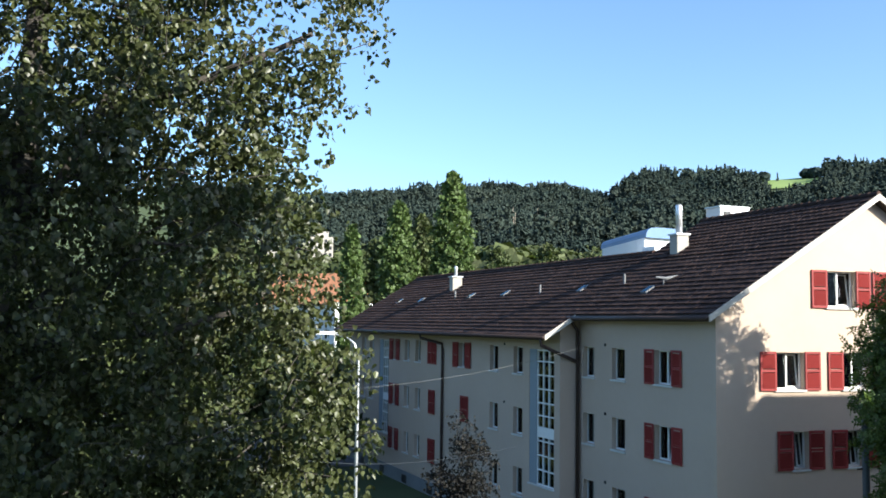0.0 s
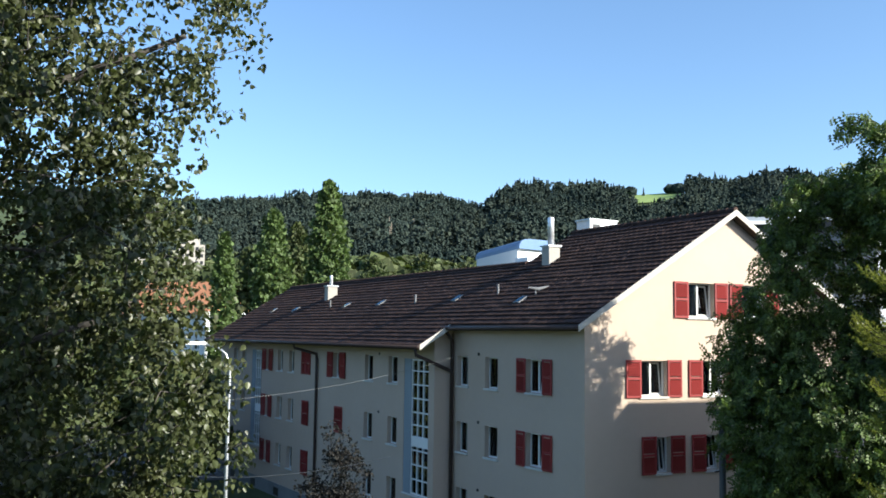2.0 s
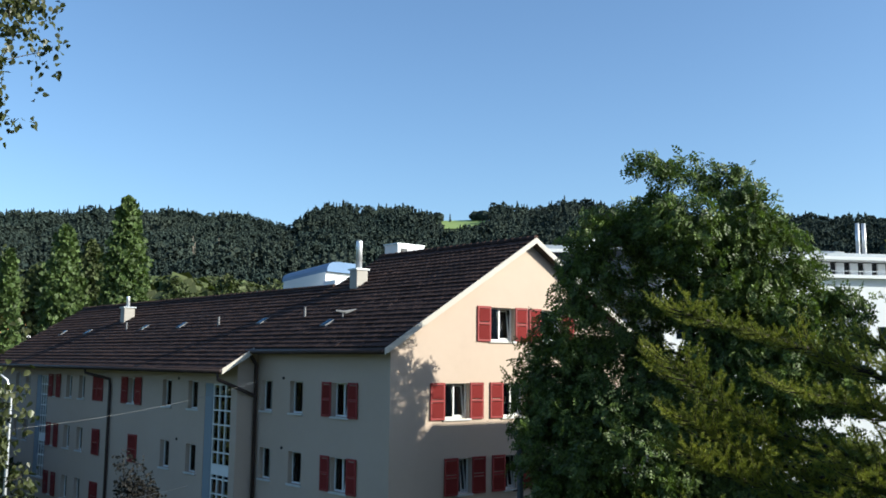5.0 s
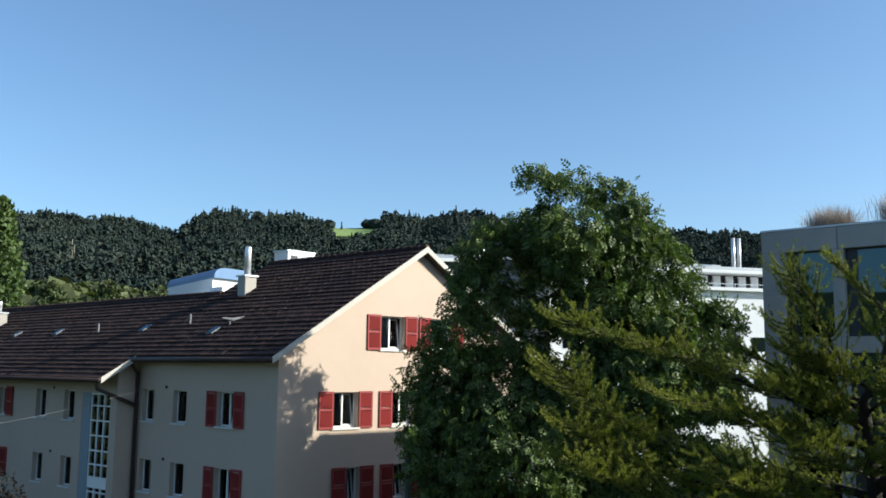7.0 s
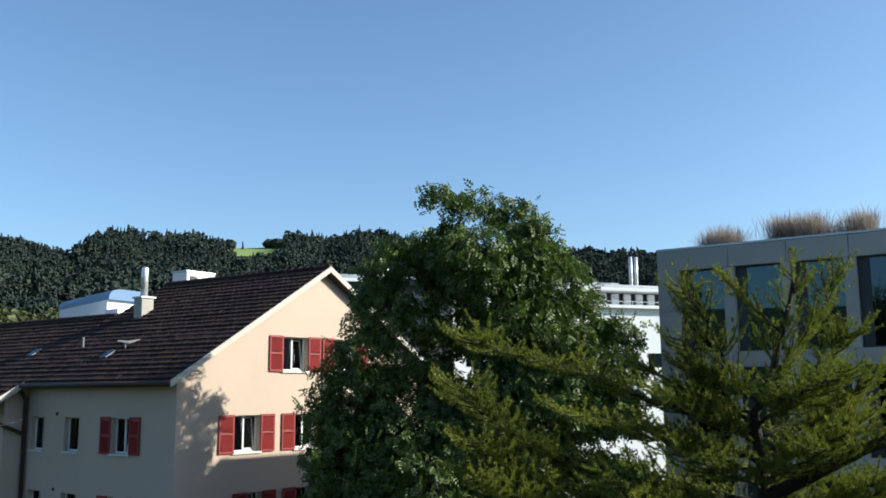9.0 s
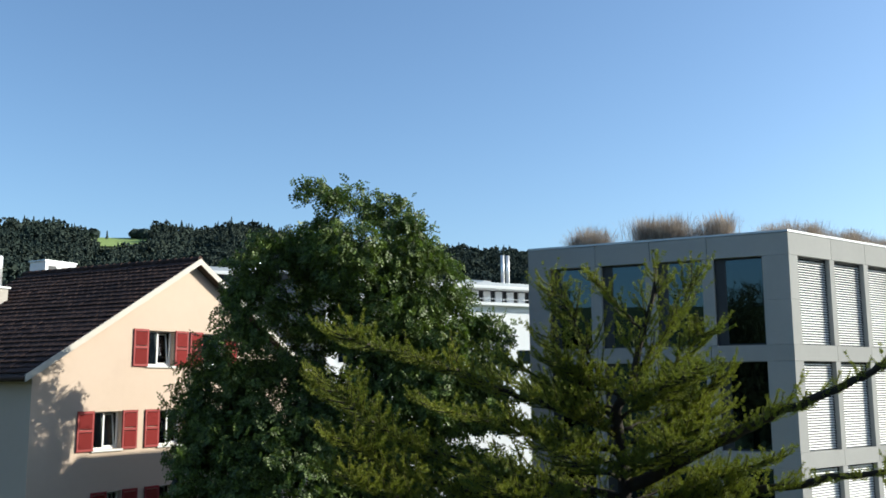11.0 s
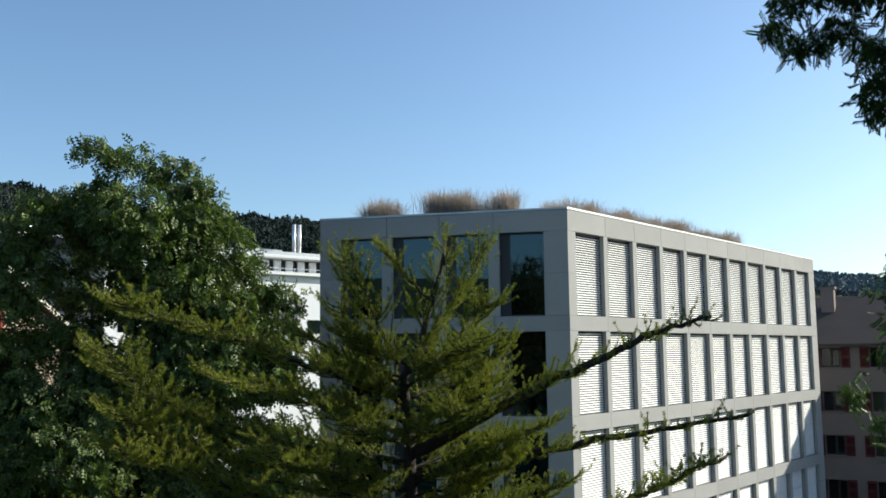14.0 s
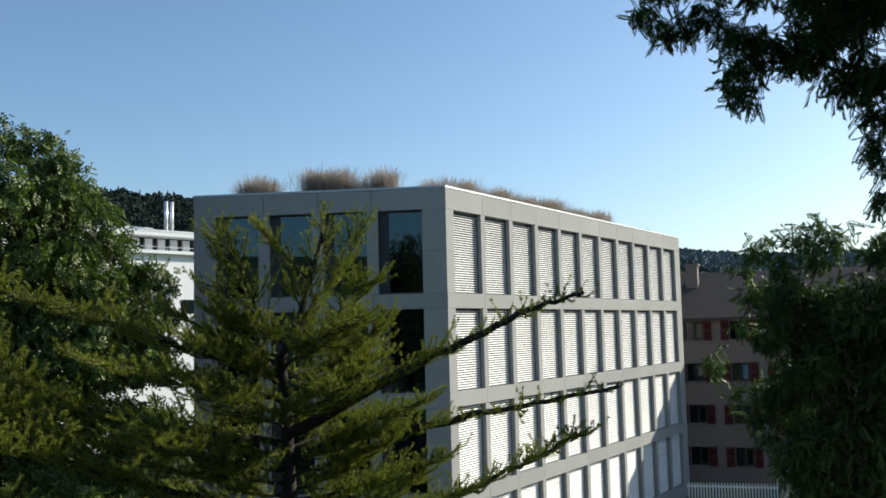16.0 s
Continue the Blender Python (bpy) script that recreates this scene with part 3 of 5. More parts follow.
def make_house():
    house = thing("apartment_house", Matrix.Translation(HC), "long cream plastered three-storey house with red shutters and brown tiled roof", "house")
    inv = Matrix.Translation(-HC)
    rows = (7.4, 4.67, 1.95)
    # near long wall
    wr = inv @ facing(H(0, JOG, 0), -HU)
    holes, wins, shut = [], [], []

    def near(u0, u1, z0, z1):
        return (JOG - u1, JOG - u0, z0, z1)
    for z in rows:
        for u0, u1 in ((7.55, 8.4), (5.35, 6.25), (2.4, 3.42)):
            holes.append(near(u0, u1, z, z + 1.24))
            wins.append((wr, JOG - u1, z, u1 - u0, 1.24))
        shut += [(wr, JOG - 3.42 - 0.6, z - 0.03, 0.58, 1.3), (wr, JOG - 2.4 + 0.02, z - 0.03, 0.58, 1.3)]
    part("wall", wall_mesh("wall", 0, JOG, -1, lambda x: 10.1, holes, 0.3, PLASTER), house, at=wr)
    # projecting long wall
    wl = inv @ facing(H(LEFT_V, END_U, 0), -HU)
    E = END_U
    holes = []
    far_rows = (7.3, 4.55, 1.85)
    for k, z in enumerate(far_rows):
        for u0, u1 in ((12.1, 13.0), (14.6, 15.5), (24.7, 25.5), (26.5, 27.3), (33.1, 33.9), (34.8, 35.6)):
            holes.append((E - u1, E - u0, z, z + 1.22))
            wins.append((wl, E - u1, z, u1 - u0, 1.22))
        if k == 0:
            holes.append((E - 19.2, E - 18.4, z, z + 1.22))
            wins.append((wl, E - 19.2, z, 0.8, 1.22))
            shut += [(wl, E - 19.95, z - 0.05, 0.72, 1.32), (wl, E - 18.38, z - 0.05, 0.72, 1.32)]
            shut += [(wl, E - 23.5, z - 0.05, 0.62, 1.32), (wl, E - 22.86, z - 0.05, 0.62, 1.32)]
        else:
            if k == 1:
                shut.append((wl, E - 18.9, z - 0.05, 0.95, 1.32))
            shut.append((wl, E - 23.3, z - 0.05, 0.95, 1.32))
        holes.append((E - 29.2, E - 28.75, z, z + 1.22))
        wins.append((wl, E - 29.2, z, 0.45, 1.22))
        shut += [(wl, E - 29.9, z - 0.05, 0.68, 1.3), (wl, E - 28.73, z - 0.05, 0.62, 1.3)]
    stairs = ((9.25, 11.45), (30.1, 31.9))
    for u0, u1 in stairs:
        holes.append((E - u1, E - u0, 2.6, 8.45))
    part("wall", wall_mesh("wall", 0, E - JOG, -1, lambda x: 9.45, holes, 0.3, PLASTER), house, at=wl)
    # return wall between the two
    rt = inv @ facing(H(LEFT_V, JOG, 0), HV)
    part("wall", wall_mesh("wall", 0.0, -LEFT_V, -1, lambda x: 9.3 + x * 0.55, [], 0.3, PLASTER), house, at=rt)
    # gable
    gb = inv @ facing(H(0, 0, 0), HV)
    holes = []
    for z, wins_x in ((10.28, ((4.6, 5.88), (7.28, 8.5))), (7.4, ((2.4, 3.6), (5.25, 6.4), (9.4, 10.6))), (4.68, ((3.07, 3.72), (5.36, 6.08), (9.4, 10.6))), (1.95, ((3.07, 3.72), (5.36, 6.08), (9.4, 10.6)))):
        for a, b in wins_x:
            holes.append((a, b, z, z + 1.28))
            wins.append((gb, a, z, b - a, 1.28))
            wl_ = 0.64
            shut += [(gb, a - wl_ - 0.01, z - 0.03, wl_, 1.34), (gb, b + 0.01, z - 0.03, wl_ if z != 10.28 or a > 5 else 0.62, 1.34)]
    top = lambda x: Z0 + SLOPE * min(x, 13.2 - x) - 0.05
    part("wall", wall_mesh("wall", 0, 13.2, -1, top, holes, 0.3, PLASTER, breaks=(6.6,)), house, at=gb)
    bk = inv @ facing(H(13.2, 0, 0), HU)
    part("wall", wall_mesh("wall", 0, JOG + 0.6, -1, lambda x: 10.1, [], 0.3, PLASTER), house, at=bk)
    bk = inv @ facing(H(9.4, JOG, 0), HU)
    part("wall", wall_mesh("wall", 0, E - JOG, -1, lambda x: 9.3, [], 0.3, PLASTER), house, at=bk)
    en = inv @ facing(H(9.4, E, 0), -HV)
    part("wall", wall_mesh("wall", 0, 10.27, -1, lambda x: 9.3 + SLOPE * min(x, 10.27 - x), [], 0.3, PLASTER, breaks=(5.13,)), house, at=en)
    # plinth, cornice shadow board, floors and inner wall
    part("plinth", Soup().box((0, -0.05, -1), (E - JOG, -0.003, 0.75)).mesh("plinth", PLINTH), house, "blue-grey rendered plinth", at=wl)
    part("plinth", Soup().box((0, -0.05, -1), (JOG, -0.003, 0.95)).mesh("plinth", PLINTH), house, at=wr)
    for x in range(3, 28, 4):
        part("cellar_window", Soup().box((x, -0.07, 0.1), (x + 0.8, -0.055, 0.55)).mesh("cellar_window", FRAME_DARK), house, at=wl)
    # floors and partitions in a dark tone that imitates unlit rooms
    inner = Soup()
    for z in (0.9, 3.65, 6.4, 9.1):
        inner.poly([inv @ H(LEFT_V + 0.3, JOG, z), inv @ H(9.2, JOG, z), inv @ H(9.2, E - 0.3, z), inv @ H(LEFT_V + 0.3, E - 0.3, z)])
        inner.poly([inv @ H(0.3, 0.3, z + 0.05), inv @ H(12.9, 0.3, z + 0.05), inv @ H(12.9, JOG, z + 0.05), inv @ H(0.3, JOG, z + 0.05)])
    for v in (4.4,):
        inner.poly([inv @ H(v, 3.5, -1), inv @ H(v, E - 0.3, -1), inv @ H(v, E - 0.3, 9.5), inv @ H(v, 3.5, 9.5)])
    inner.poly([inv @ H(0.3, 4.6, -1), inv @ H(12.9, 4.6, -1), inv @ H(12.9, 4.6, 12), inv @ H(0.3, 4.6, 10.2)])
    part("inner_wall", inner.mesh("inner_wall", UNLIT_ROOM), house)
    for w in wins:
        add_window(house, *w, curtain=(int(w[1] * 7 + w[2] * 3) % 4 == 0))
    for s in shut:
        add_shutter(house, *s, lean=random.uniform(-2.5, 0.5))
    # small vents
    for wall, x, z in ((wr, 2.05, 8.75), (wr, 2.05, 6.0), (wr, 2.05, 3.3), (wl, E - 13.9, 8.6), (wl, E - 13.9, 5.9)):
        part("vent", Soup().tube([(x, -0.04, z), (x, 0.0, z)], 0.06, 10).mesh("vent", FRAME_DARK), house, at=wall)
    # stairwell glazing
    for u0, u1 in stairs:
        w = u1 - u0
        fr, gl, wh = Soup(), Soup(), Soup()
        fr.box((0, 0.02, 0), (0.62, 0.1, 5.85)).box((w - 0.05, 0.05, 0), (w, 0.15, 5.85))
        for i in range(4):
            x = 0.62 + i * (w - 0.72) / 3
            wh.box((x, 0.06, 0), (x + 0.06, 0.14, 5.85))
        for z in [0.0, 0.62, 1.24, 1.86, 2.95, 3.5, 4.1, 4.7, 5.3, 5.78]:
            wh.box((0.68, 0.065, z), (w - 0.05, 0.135, z + 0.055))
        wh.box((0.68, 0.055, 2.05), (w - 0.05, 0.14, 2.5))
        gl.box((0.68, 0.09, 0), (w - 0.05, 0.105, 5.85))
        at = wl @ Matrix.Translation((E - u1, 0, 2.6))
        win = part("stair_window", wh.mesh("stair_window", WHITE), house, "tall white-framed stairwell glazing", at=at)
        part("side_panel", fr.mesh("side_panel", PANEL_BLUE), win, "blue-grey sheet metal panel")
        part("pane", gl.mesh("pane", PANE), win).visible_shadow = False
        part("sill", Soup().box((-0.05, -0.06, -0.06), (w + 0.05, 0.2, -0.003)).mesh("sill", SILL), win)
    # roof deck in three strips of one plane, and the back slopes
    def plane_z(v):
        return Z0 + SLOPE * v
    deck = Soup()

    def slab(v0, v1, u0, u1, rise=0.0, fall=False, ridge=0.0):
        zz = (lambda v: plane_z(v) - 0.02) if not fall else (lambda v: plane_z(ridge) - SLOPE * (v - ridge) - 0.02)
        k = len(deck.v)
        for t in (0, -0.16):
            deck.v += [inv @ H(v, u, zz(v) + t) for v, u in ((v0, u0), (v1, u0), (v1, u1), (v0, u1))]
        deck.f += [(k, k + 1, k + 2, k + 3), (k + 7, k + 6, k + 5, k + 4)] + [(k + i, k + (i + 1) % 4, k + 4 + (i + 1) % 4, k + 4 + i) for i in range(4)]
    RV, LR, EV, LE = 6.66, 4.15, -0.55, -1.85
    U0, U1, UJ = -0.38, 38.7, 9.45
    slab(LE, EV, JOG - 0.5, U1)
    slab(EV, LR, U0, U1)
    slab(LR, RV, U0, UJ)
    slab(RV, 13.9, U0, UJ, fall=True, ridge=RV)
    slab(LR, 10.1, UJ, U1, fall=True, ridge=LR)
    roof = part("roof", deck.mesh("roof", WOOD_DARK), house, "dark brown clay tiled roof")
    # step wall where the higher roof ends
    st = Soup()
    st.poly([inv @ H(LR - 1.2, UJ - 0.01, plane_z(LR - 1.2)), inv @ H(RV, UJ - 0.01, plane_z(RV)), inv @ H(RV + 2.5, UJ - 0.01, plane_z(RV) - 2.5 * SLOPE), inv @ H(LR + 2, UJ - 0.01, plane_z(LR) - 2)])
    part("step_wall", st.mesh("step_wall", WOOD_DARK), house)
    # ridge caps, verge boards, gutters, downpipes
    for v, u0, u1 in ((RV, U0, UJ), (LR, UJ, U1)):
        n = int((u1 - u0) / 0.4)
        cap = Soup().tube([Vector((0, 0, 0.02)), HU * ((u1 - u0) / n + 0.03)], [0.12, 0.105], 8).mesh("ridge_cap", TILE)
        for i in range(n):
            part("ridge_cap", cap, roof, at=Matrix.Translation(inv @ H(v, u0 + (u1 - u0) * i / n, plane_z(v))))
    for u, v0, v1, fall in ((U0 - 0.03, EV, RV, 1), (U0 - 0.03, 13.9, RV, -1), (JOG - 0.53, LE, EV + 0.1, 1)):
        k = Soup()
        zf = (lambda v: plane_z(v)) if fall > 0 else (lambda v: plane_z(RV) - SLOPE * (v - RV))
        a, b = (v0, zf(v0)), (v1, zf(v1))
        q = [inv @ H(vv, u, zz + dz) for vv, zz in (a, b) for dz in (-0.2, 0.03)]
        p = [inv @ H(vv, u + 0.04, zz + dz) for vv, zz in (a, b) for dz in (-0.2, 0.03)]
        for quad in ((q[0], q[2], q[3], q[1]), (p[0], p[1], p[3], p[2]), (q[0], p[0], p[2], q[2]), (q[1], q[3], p[3], p[1]), (q[0], q[1], p[1], p[0])):
            k.poly(quad)
        part("verge_board", k.mesh("verge_board", WOOD_PALE), roof, "pale painted verge board")
    for v, u0, u1 in ((EV, U0, JOG - 0.05), (LE, JOG - 0.5, U1)):
        part("gutter", Soup().tube([inv @ H(v - 0.05, u0, plane_z(v) - 0.07), inv @ H(v - 0.05, u1, plane_z(v) - 0.07)], 0.085, 10).mesh("gutter", PIPE, True), roof, "dark copper gutter")
    zl, zr = plane_z(LE) - 0.1, plane_z(EV) - 0.1
    pipes = ([(LE - 0.03, JOG - 0.2, zl), (LE, JOG - 0.2, zl - 0.3), (-0.14, JOG - 0.16, zl - 1.0), (-0.14, JOG - 0.16, zl - 1.3)],
             [(EV, JOG - 0.35, zr), (EV + 0.05, JOG - 0.35, zr - 0.15), (-0.14, JOG - 0.16, zr - 0.5), (-0.14, JOG - 0.16, -0.8)],
             [(LE, 22.3, zl), (LE + 0.05, 22.3, zl - 0.25), (LEFT_V - 0.1, 21.3, zl - 0.55), (LEFT_V - 0.1, 21.2, zl - 0.9), (LEFT_V - 0.1, 21.2, -0.8)])
    for p in pipes:
        part("downpipe", Soup().tube([inv @ H(*q) for q in p], 0.075, 10).mesh("downpipe", PIPE, True), house, "dark brown downpipe")
    # chimneys
    def chimney(u, v, w, d, h, flue, name, fr_):
        z = plane_z(v)
        s = Soup()
        c = inv @ H(v, u, 0)
        m = Matrix.Translation((c.x, c.y, 0)) @ Matrix.Rotation(math.atan2(HV.y, HV.x), 4, "Z")
        s.box((-w / 2, -d / 2, z - 0.6), (w / 2, d / 2, z + h), m, 0.02)
        ch = part("chimney", s.mesh("chimney", PLASTER_GREY), house, name)
        part("chimney_cap", Soup().box((-w / 2 - 0.06, -d / 2 - 0.06, z + h), (w / 2 + 0.06, d / 2 + 0.06, z + h + 0.07), m).mesh("chimney_cap", ZINC), ch)
        if flue:
            t0, t1 = z + h + 0.07, z + h + 0.07 + flue
            part("flue", Soup().tube([m @ Vector((0, 0, t0)), m @ Vector((0, 0, t1 - 0.05)), m @ Vector((0, 0, t1))], [fr_, fr_, fr_ * 0.85], 14).mesh("flue", STEEL, True), ch, "pale steel flue")
    chimney(7.6, 4.1, 0.58, 0.58, 0.66, 1.25, "pale rendered chimney", 0.145)
    chimney(27.3, 2.35, 0.62, 0.62, 0.7, 0.62, "pink rendered chimney", 0.1)
    # rooflights, vents and the bracket on the roof
    along = Matrix.Rotation(math.atan2(HV.y, HV.x), 4, "Z") @ Matrix.Rotation(-math.atan(SLOPE), 4, "Y")
    for u, v in ((5.5, 1.15), (11.0, 1.5), (18.6, 1.45), (22.8, 1.4), (30.0, 1.2), (34.0, 1.2)):
        at = Matrix.Translation(inv @ H(v, u, plane_z(v))) @ along
        li = part("rooflight", Soup().box((-0.26, -0.22, 0), (0.26, 0.22, 0.08), chamfer=0.02).mesh("rooflight", LEAD), roof, "small zinc framed rooflight", at=at)
        part("pane", Soup().box((-0.2, -0.16, 0.08), (0.2, 0.16, 0.09)).mesh("pane", PANE_BLUE), li)
    for u, v in ((8.0, 1.7), (14.6, 1.3), (24.9, 1.3)):
        p = inv @ H(v, u, plane_z(v))
        part("vent_pipe", Soup().tube([p, p + UP * 0.45], 0.05, 8).mesh("vent_pipe", LEAD), roof)
    p = inv @ H(1.5, 5.0, plane_z(1.5))
    s = Soup().tube([p + Vector((-0.3, 0, 0.3)), p + Vector((0.1, 0, 0.25)), p + Vector((0.75, 0.1, 0.42))], [0.04, 0.07, 0.02], 8)
    s.tube([p, p + UP * 0.28], 0.03, 6)
    part("roof_bracket", s.mesh("roof_bracket", LEAD), roof)
    return house, roof, inv, along, plane_z, (RV, LR, EV, LE, U0, U1, UJ)


house, roof, inv_house, along_roof, roof_z, ROOF = make_house()

# ---- the concrete block ----
BC = Vector((27.12, 15.02, 0))
B1, B2 = Vector((-0.386, 0.9225, 0)).normalized(), Vector((0.99864, -0.0522, 0)).normalized()
BTOP, FLOORS = 14.36, ((10.73, 13.57), (7.39, 10.2), (4.05, 6.86), (0.75, 3.52))
L1, L2 = 8.87, 24.87


def make_block():
    block = thing("concrete_block", Matrix.Translation(BC), "grey concrete panel office block with closed white blinds and roof grass", "office building")
    inv = Matrix.Translation(-BC)
    f1, f2 = inv @ facing(BC + B1 * L1, -B1), inv @ facing(BC, B2)
    # openings along each face
    bays1 = [(L1 - 0.82 - 1.54 - i * 1.91, L1 - 0.82 - i * 1.91) for i in range(4)]
    bays2 = [(0.5 + i * 2.165, 0.5 + i * 2.165 + 1.88) for i in range(11)]
    for wall, length, bays in ((f1, L1, sorted(bays1)), (f2, L2, bays2)):
        xs = [0.0] + [x for b in bays for x in b] + [length]
        cuts = [0.0] + [(bays[i][1] + bays[i + 1][0]) / 2 for i in range(len(bays) - 1)] + [length]
        bands = [(FLOORS[0][1], BTOP - 0.06)] + [(FLOORS[i + 1][1], FLOORS[i][0]) for i in range(3)] + [(-0.5, FLOORS[3][0])]
        for z0, z1 in bands:
            for a, b in zip(cuts, cuts[1:]):
                part("panel", Soup().box((a + 0.009, 0, z0 + 0.008), (b - 0.009, 0.3, z1 - 0.008)).mesh("panel", CONCRETE), block, at=wall)
        for z0, z1 in FLOORS:
            for i in range(0, len(xs), 2):
                a, b = xs[i], xs[i + 1]
                zm = (z0 + z1) / 2
                if b - a > 0.45:
                    part("pier", Soup().box((a, 0.002, z0), (b, 0.3, zm - 0.004)).mesh("pier", CONCRETE), block, at=wall)
                    part("pier", Soup().box((a, 0.002, zm + 0.004), (b, 0.3, z1)).mesh("pier", CONCRETE), block, at=wall)
                else:
                    part("pier", Soup().box((a, 0.002, z0), (b, 0.3, z1)).mesh("pier", CONCRETE), block, at=wall)
    # windows
    w = 1.54
    fr, gl, vp = Soup(), Soup(), Soup()
    h = 2.84
    fr.box((0, 0.2, 0), (0.04, 0.28, h)).box((w - 0.04, 0.2, 0), (w, 0.28, h)).box((0.04, 0.2, 0), (w - 0.04, 0.28, 0.05)).box((0.04, 0.2, h - 0.05), (w - 0.04, 0.28, h))
    vp.box((0.04, 0.21, 0.05), (0.36, 0.27, h - 0.05))
    gl.box((0.36, 0.235, 0.05), (w - 0.04, 0.245, h - 0.05))
    meshes = fr.mesh("window", FRAME_DARK), vp.mesh("vent_panel", FRAME_DARK), gl.mesh("pane", PANE_BLUE)
    for z0, z1 in FLOORS:
        for a, b in bays1:
            win = part("window", meshes[0], block, at=f1 @ Matrix.Translation((a, 0, z0)))
            part("vent_panel", meshes[1], win)
            part("pane", meshes[2], win)
    # blinds
    w, h = 1.88, 2.84
    bl, rail, back = Soup(), Soup(), Soup()
    z = 0.06
    tilt = Matrix.Rotation(radians(41), 4, "X")
    while z < h - 0.08:
        bl.box((0.02, -0.034, -0.0025), (w - 0.02, 0.034, 0.0025), Matrix.Translation((0, 0.19, z)) @ tilt)
        z += 0.083
    rail.v = [Vector(p) for p in ((0, 0.16, 0), (0.02, 0.16, 0), (0.02, 0.16, h - 0.06), (w - 0.02, 0.16, h - 0.06), (w - 0.02, 0.16, 0), (w, 0.16, 0), (w, 0.16, h), (0, 0.16, h))]
    rail.v += [p + Vector((0, 0.06, 0)) for p in rail.v]
    rail.f = [(0, 1, 2, 7), (2, 3, 6, 7), (3, 4, 5, 6), (15, 10, 9, 8), (15, 14, 11, 10), (14, 13, 12, 11)] + [(i, i + 8, (i + 1) % 8 + 8, (i + 1) % 8) for i in range(8)]
    back.box((0, 0.265, 0), (w, 0.285, h))
    bm, rm, km = bl.mesh("blind", SLAT), rail.mesh("guide_rails", FRAME_DARK), back.mesh("window_pane", PANE_BLUE)
    for z0, z1 in FLOORS:
        for a, b in bays2:
            o = part("blind", rm, block, "closed white louvred blind", at=f2 @ Matrix.Translation((a, 0, z0)))
            tagged(part("slats", bm, o), kind="stuff")
            part("window_pane", km, o)
    # core, roof and coping
    pts = [Vector((0, 0, 0)), B2 * L2, B2 * L2 + Vector((0, 14, 0)), B1 * L1 + HV * 16, B1 * L1]
    cen = sum(pts, Vector()) / 5

    def ring(inset):
        return [p + (cen - p).normalized() * inset for p in pts]
    # dark core in place of unlit rooms
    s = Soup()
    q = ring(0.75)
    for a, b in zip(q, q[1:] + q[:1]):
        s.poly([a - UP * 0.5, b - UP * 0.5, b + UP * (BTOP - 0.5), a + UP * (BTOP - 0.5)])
    part("core", s.mesh("core", UNLIT_ROOM), block)
    s = Soup()
    s.poly([p + UP * (BTOP - 0.25) for p in ring(0.2)])
    for a, b in zip(pts[1:], pts[2:]):
        s.poly([a - UP * 0.5, b - UP * 0.5, b + UP * BTOP, a + UP * BTOP])
    part("roof", s.mesh("roof", CONCRETE), block)
    for wall, length in ((f1, L1), (f2, L2)):
        part("coping", Soup().box((-0.01, -0.02, BTOP - 0.055), (length + 0.01, 0.32, BTOP + 0.01)).mesh("coping", ZINC), block, "pale metal coping", at=wall)
    part("spout", Soup().tube([(3.35, -0.03, 13.98), (3.35, 0.05, 13.98)], 0.05, 8).mesh("spout", FRAME_DARK), block, at=f1 @ Matrix.Translation((1.2, 0, 0)))
    # grass on the roof
    def tuft(wall, x, y, height, spread, n, fan=0.5, name="roof_grass"):
        """A rounded clump: fine blades that fan out from the root and arch over."""
        ang, lean = rng.uniform(0, 6.283, n), np.abs(rng.normal(size=n)) * fan * 0.55
        ux = np.stack([np.cos(ang), np.sin(ang), np.zeros(n)], 1)
        d = ux * np.sin(lean)[:, None] + np.array([0, 0, 1]) * np.cos(lean)[:, None]
        sx = np.cross(d, ux)
        sx /= np.linalg.norm(sx, axis=1)[:, None] + 1e-9
        rots = np.stack([sx, d, np.cross(sx, d)], 2)
        base = np.stack([rng.normal(size=n) * spread, rng.normal(size=n) * spread, np.zeros(n)], 1)
        blade = [(-0.004, 0, 0), (0.004, 0, 0), (0.004, 0.55, 0.03), (-0.004, 0.55, 0.03), (0.006, 0.85, 0.1), (-0.002, 0.85, 0.1), (0.0, 1.0, 0.2), (0.001, 1.0, 0.2)]
        me = scatter(name, blade, [(0, 1, 2, 3), (3, 2, 4, 5), (5, 4, 6, 7)], base, rots, height * np.clip(rng.normal(0.86, 0.13, n), 0.3, 1.15), STRAW)
        o = new(name, me)
        o.matrix_basis = Matrix.Translation(BC) @ wall @ Matrix.Translation((x, y, BTOP - 0.25))
        tagged(o, "dry straw-brown ornamental grass growing on the flat roof", "grass", kind="stuff")
    for x, hgt, sp in ((1.59, 0.85, 0.20), (2.02, 1.05, 0.24), (2.44, 0.95, 0.22), (3.94, 1.25, 0.20), (4.29, 1.20, 0.20), (4.71, 1.20, 0.22), (5.17, 1.20, 0.22), (5.75, 0.80, 0.16), (6.33, 1.10, 0.17), (6.78, 1.15, 0.18), (7.58, 0.45, 0.10)):
        tuft(f1, x, 0.9 + random.uniform(-0.1, 0.2), hgt, sp, int(560 * sp / 0.2))
    x = 0.5
    while x < 16.57:
        tall = 0.7 if x < 2.0 else 1.0
        tuft(f2, x, 0.8 + random.uniform(0, 0.5), random.uniform(0.78, 1.05) * tall, 0.2, 400)
        x += random.uniform(0.4, 0.62)
    for x in (20.78, 22.08):
        tuft(f2, x, 0.9, random.uniform(0.6, 0.8), 0.12, 60, 0.8)
    return block


make_block()


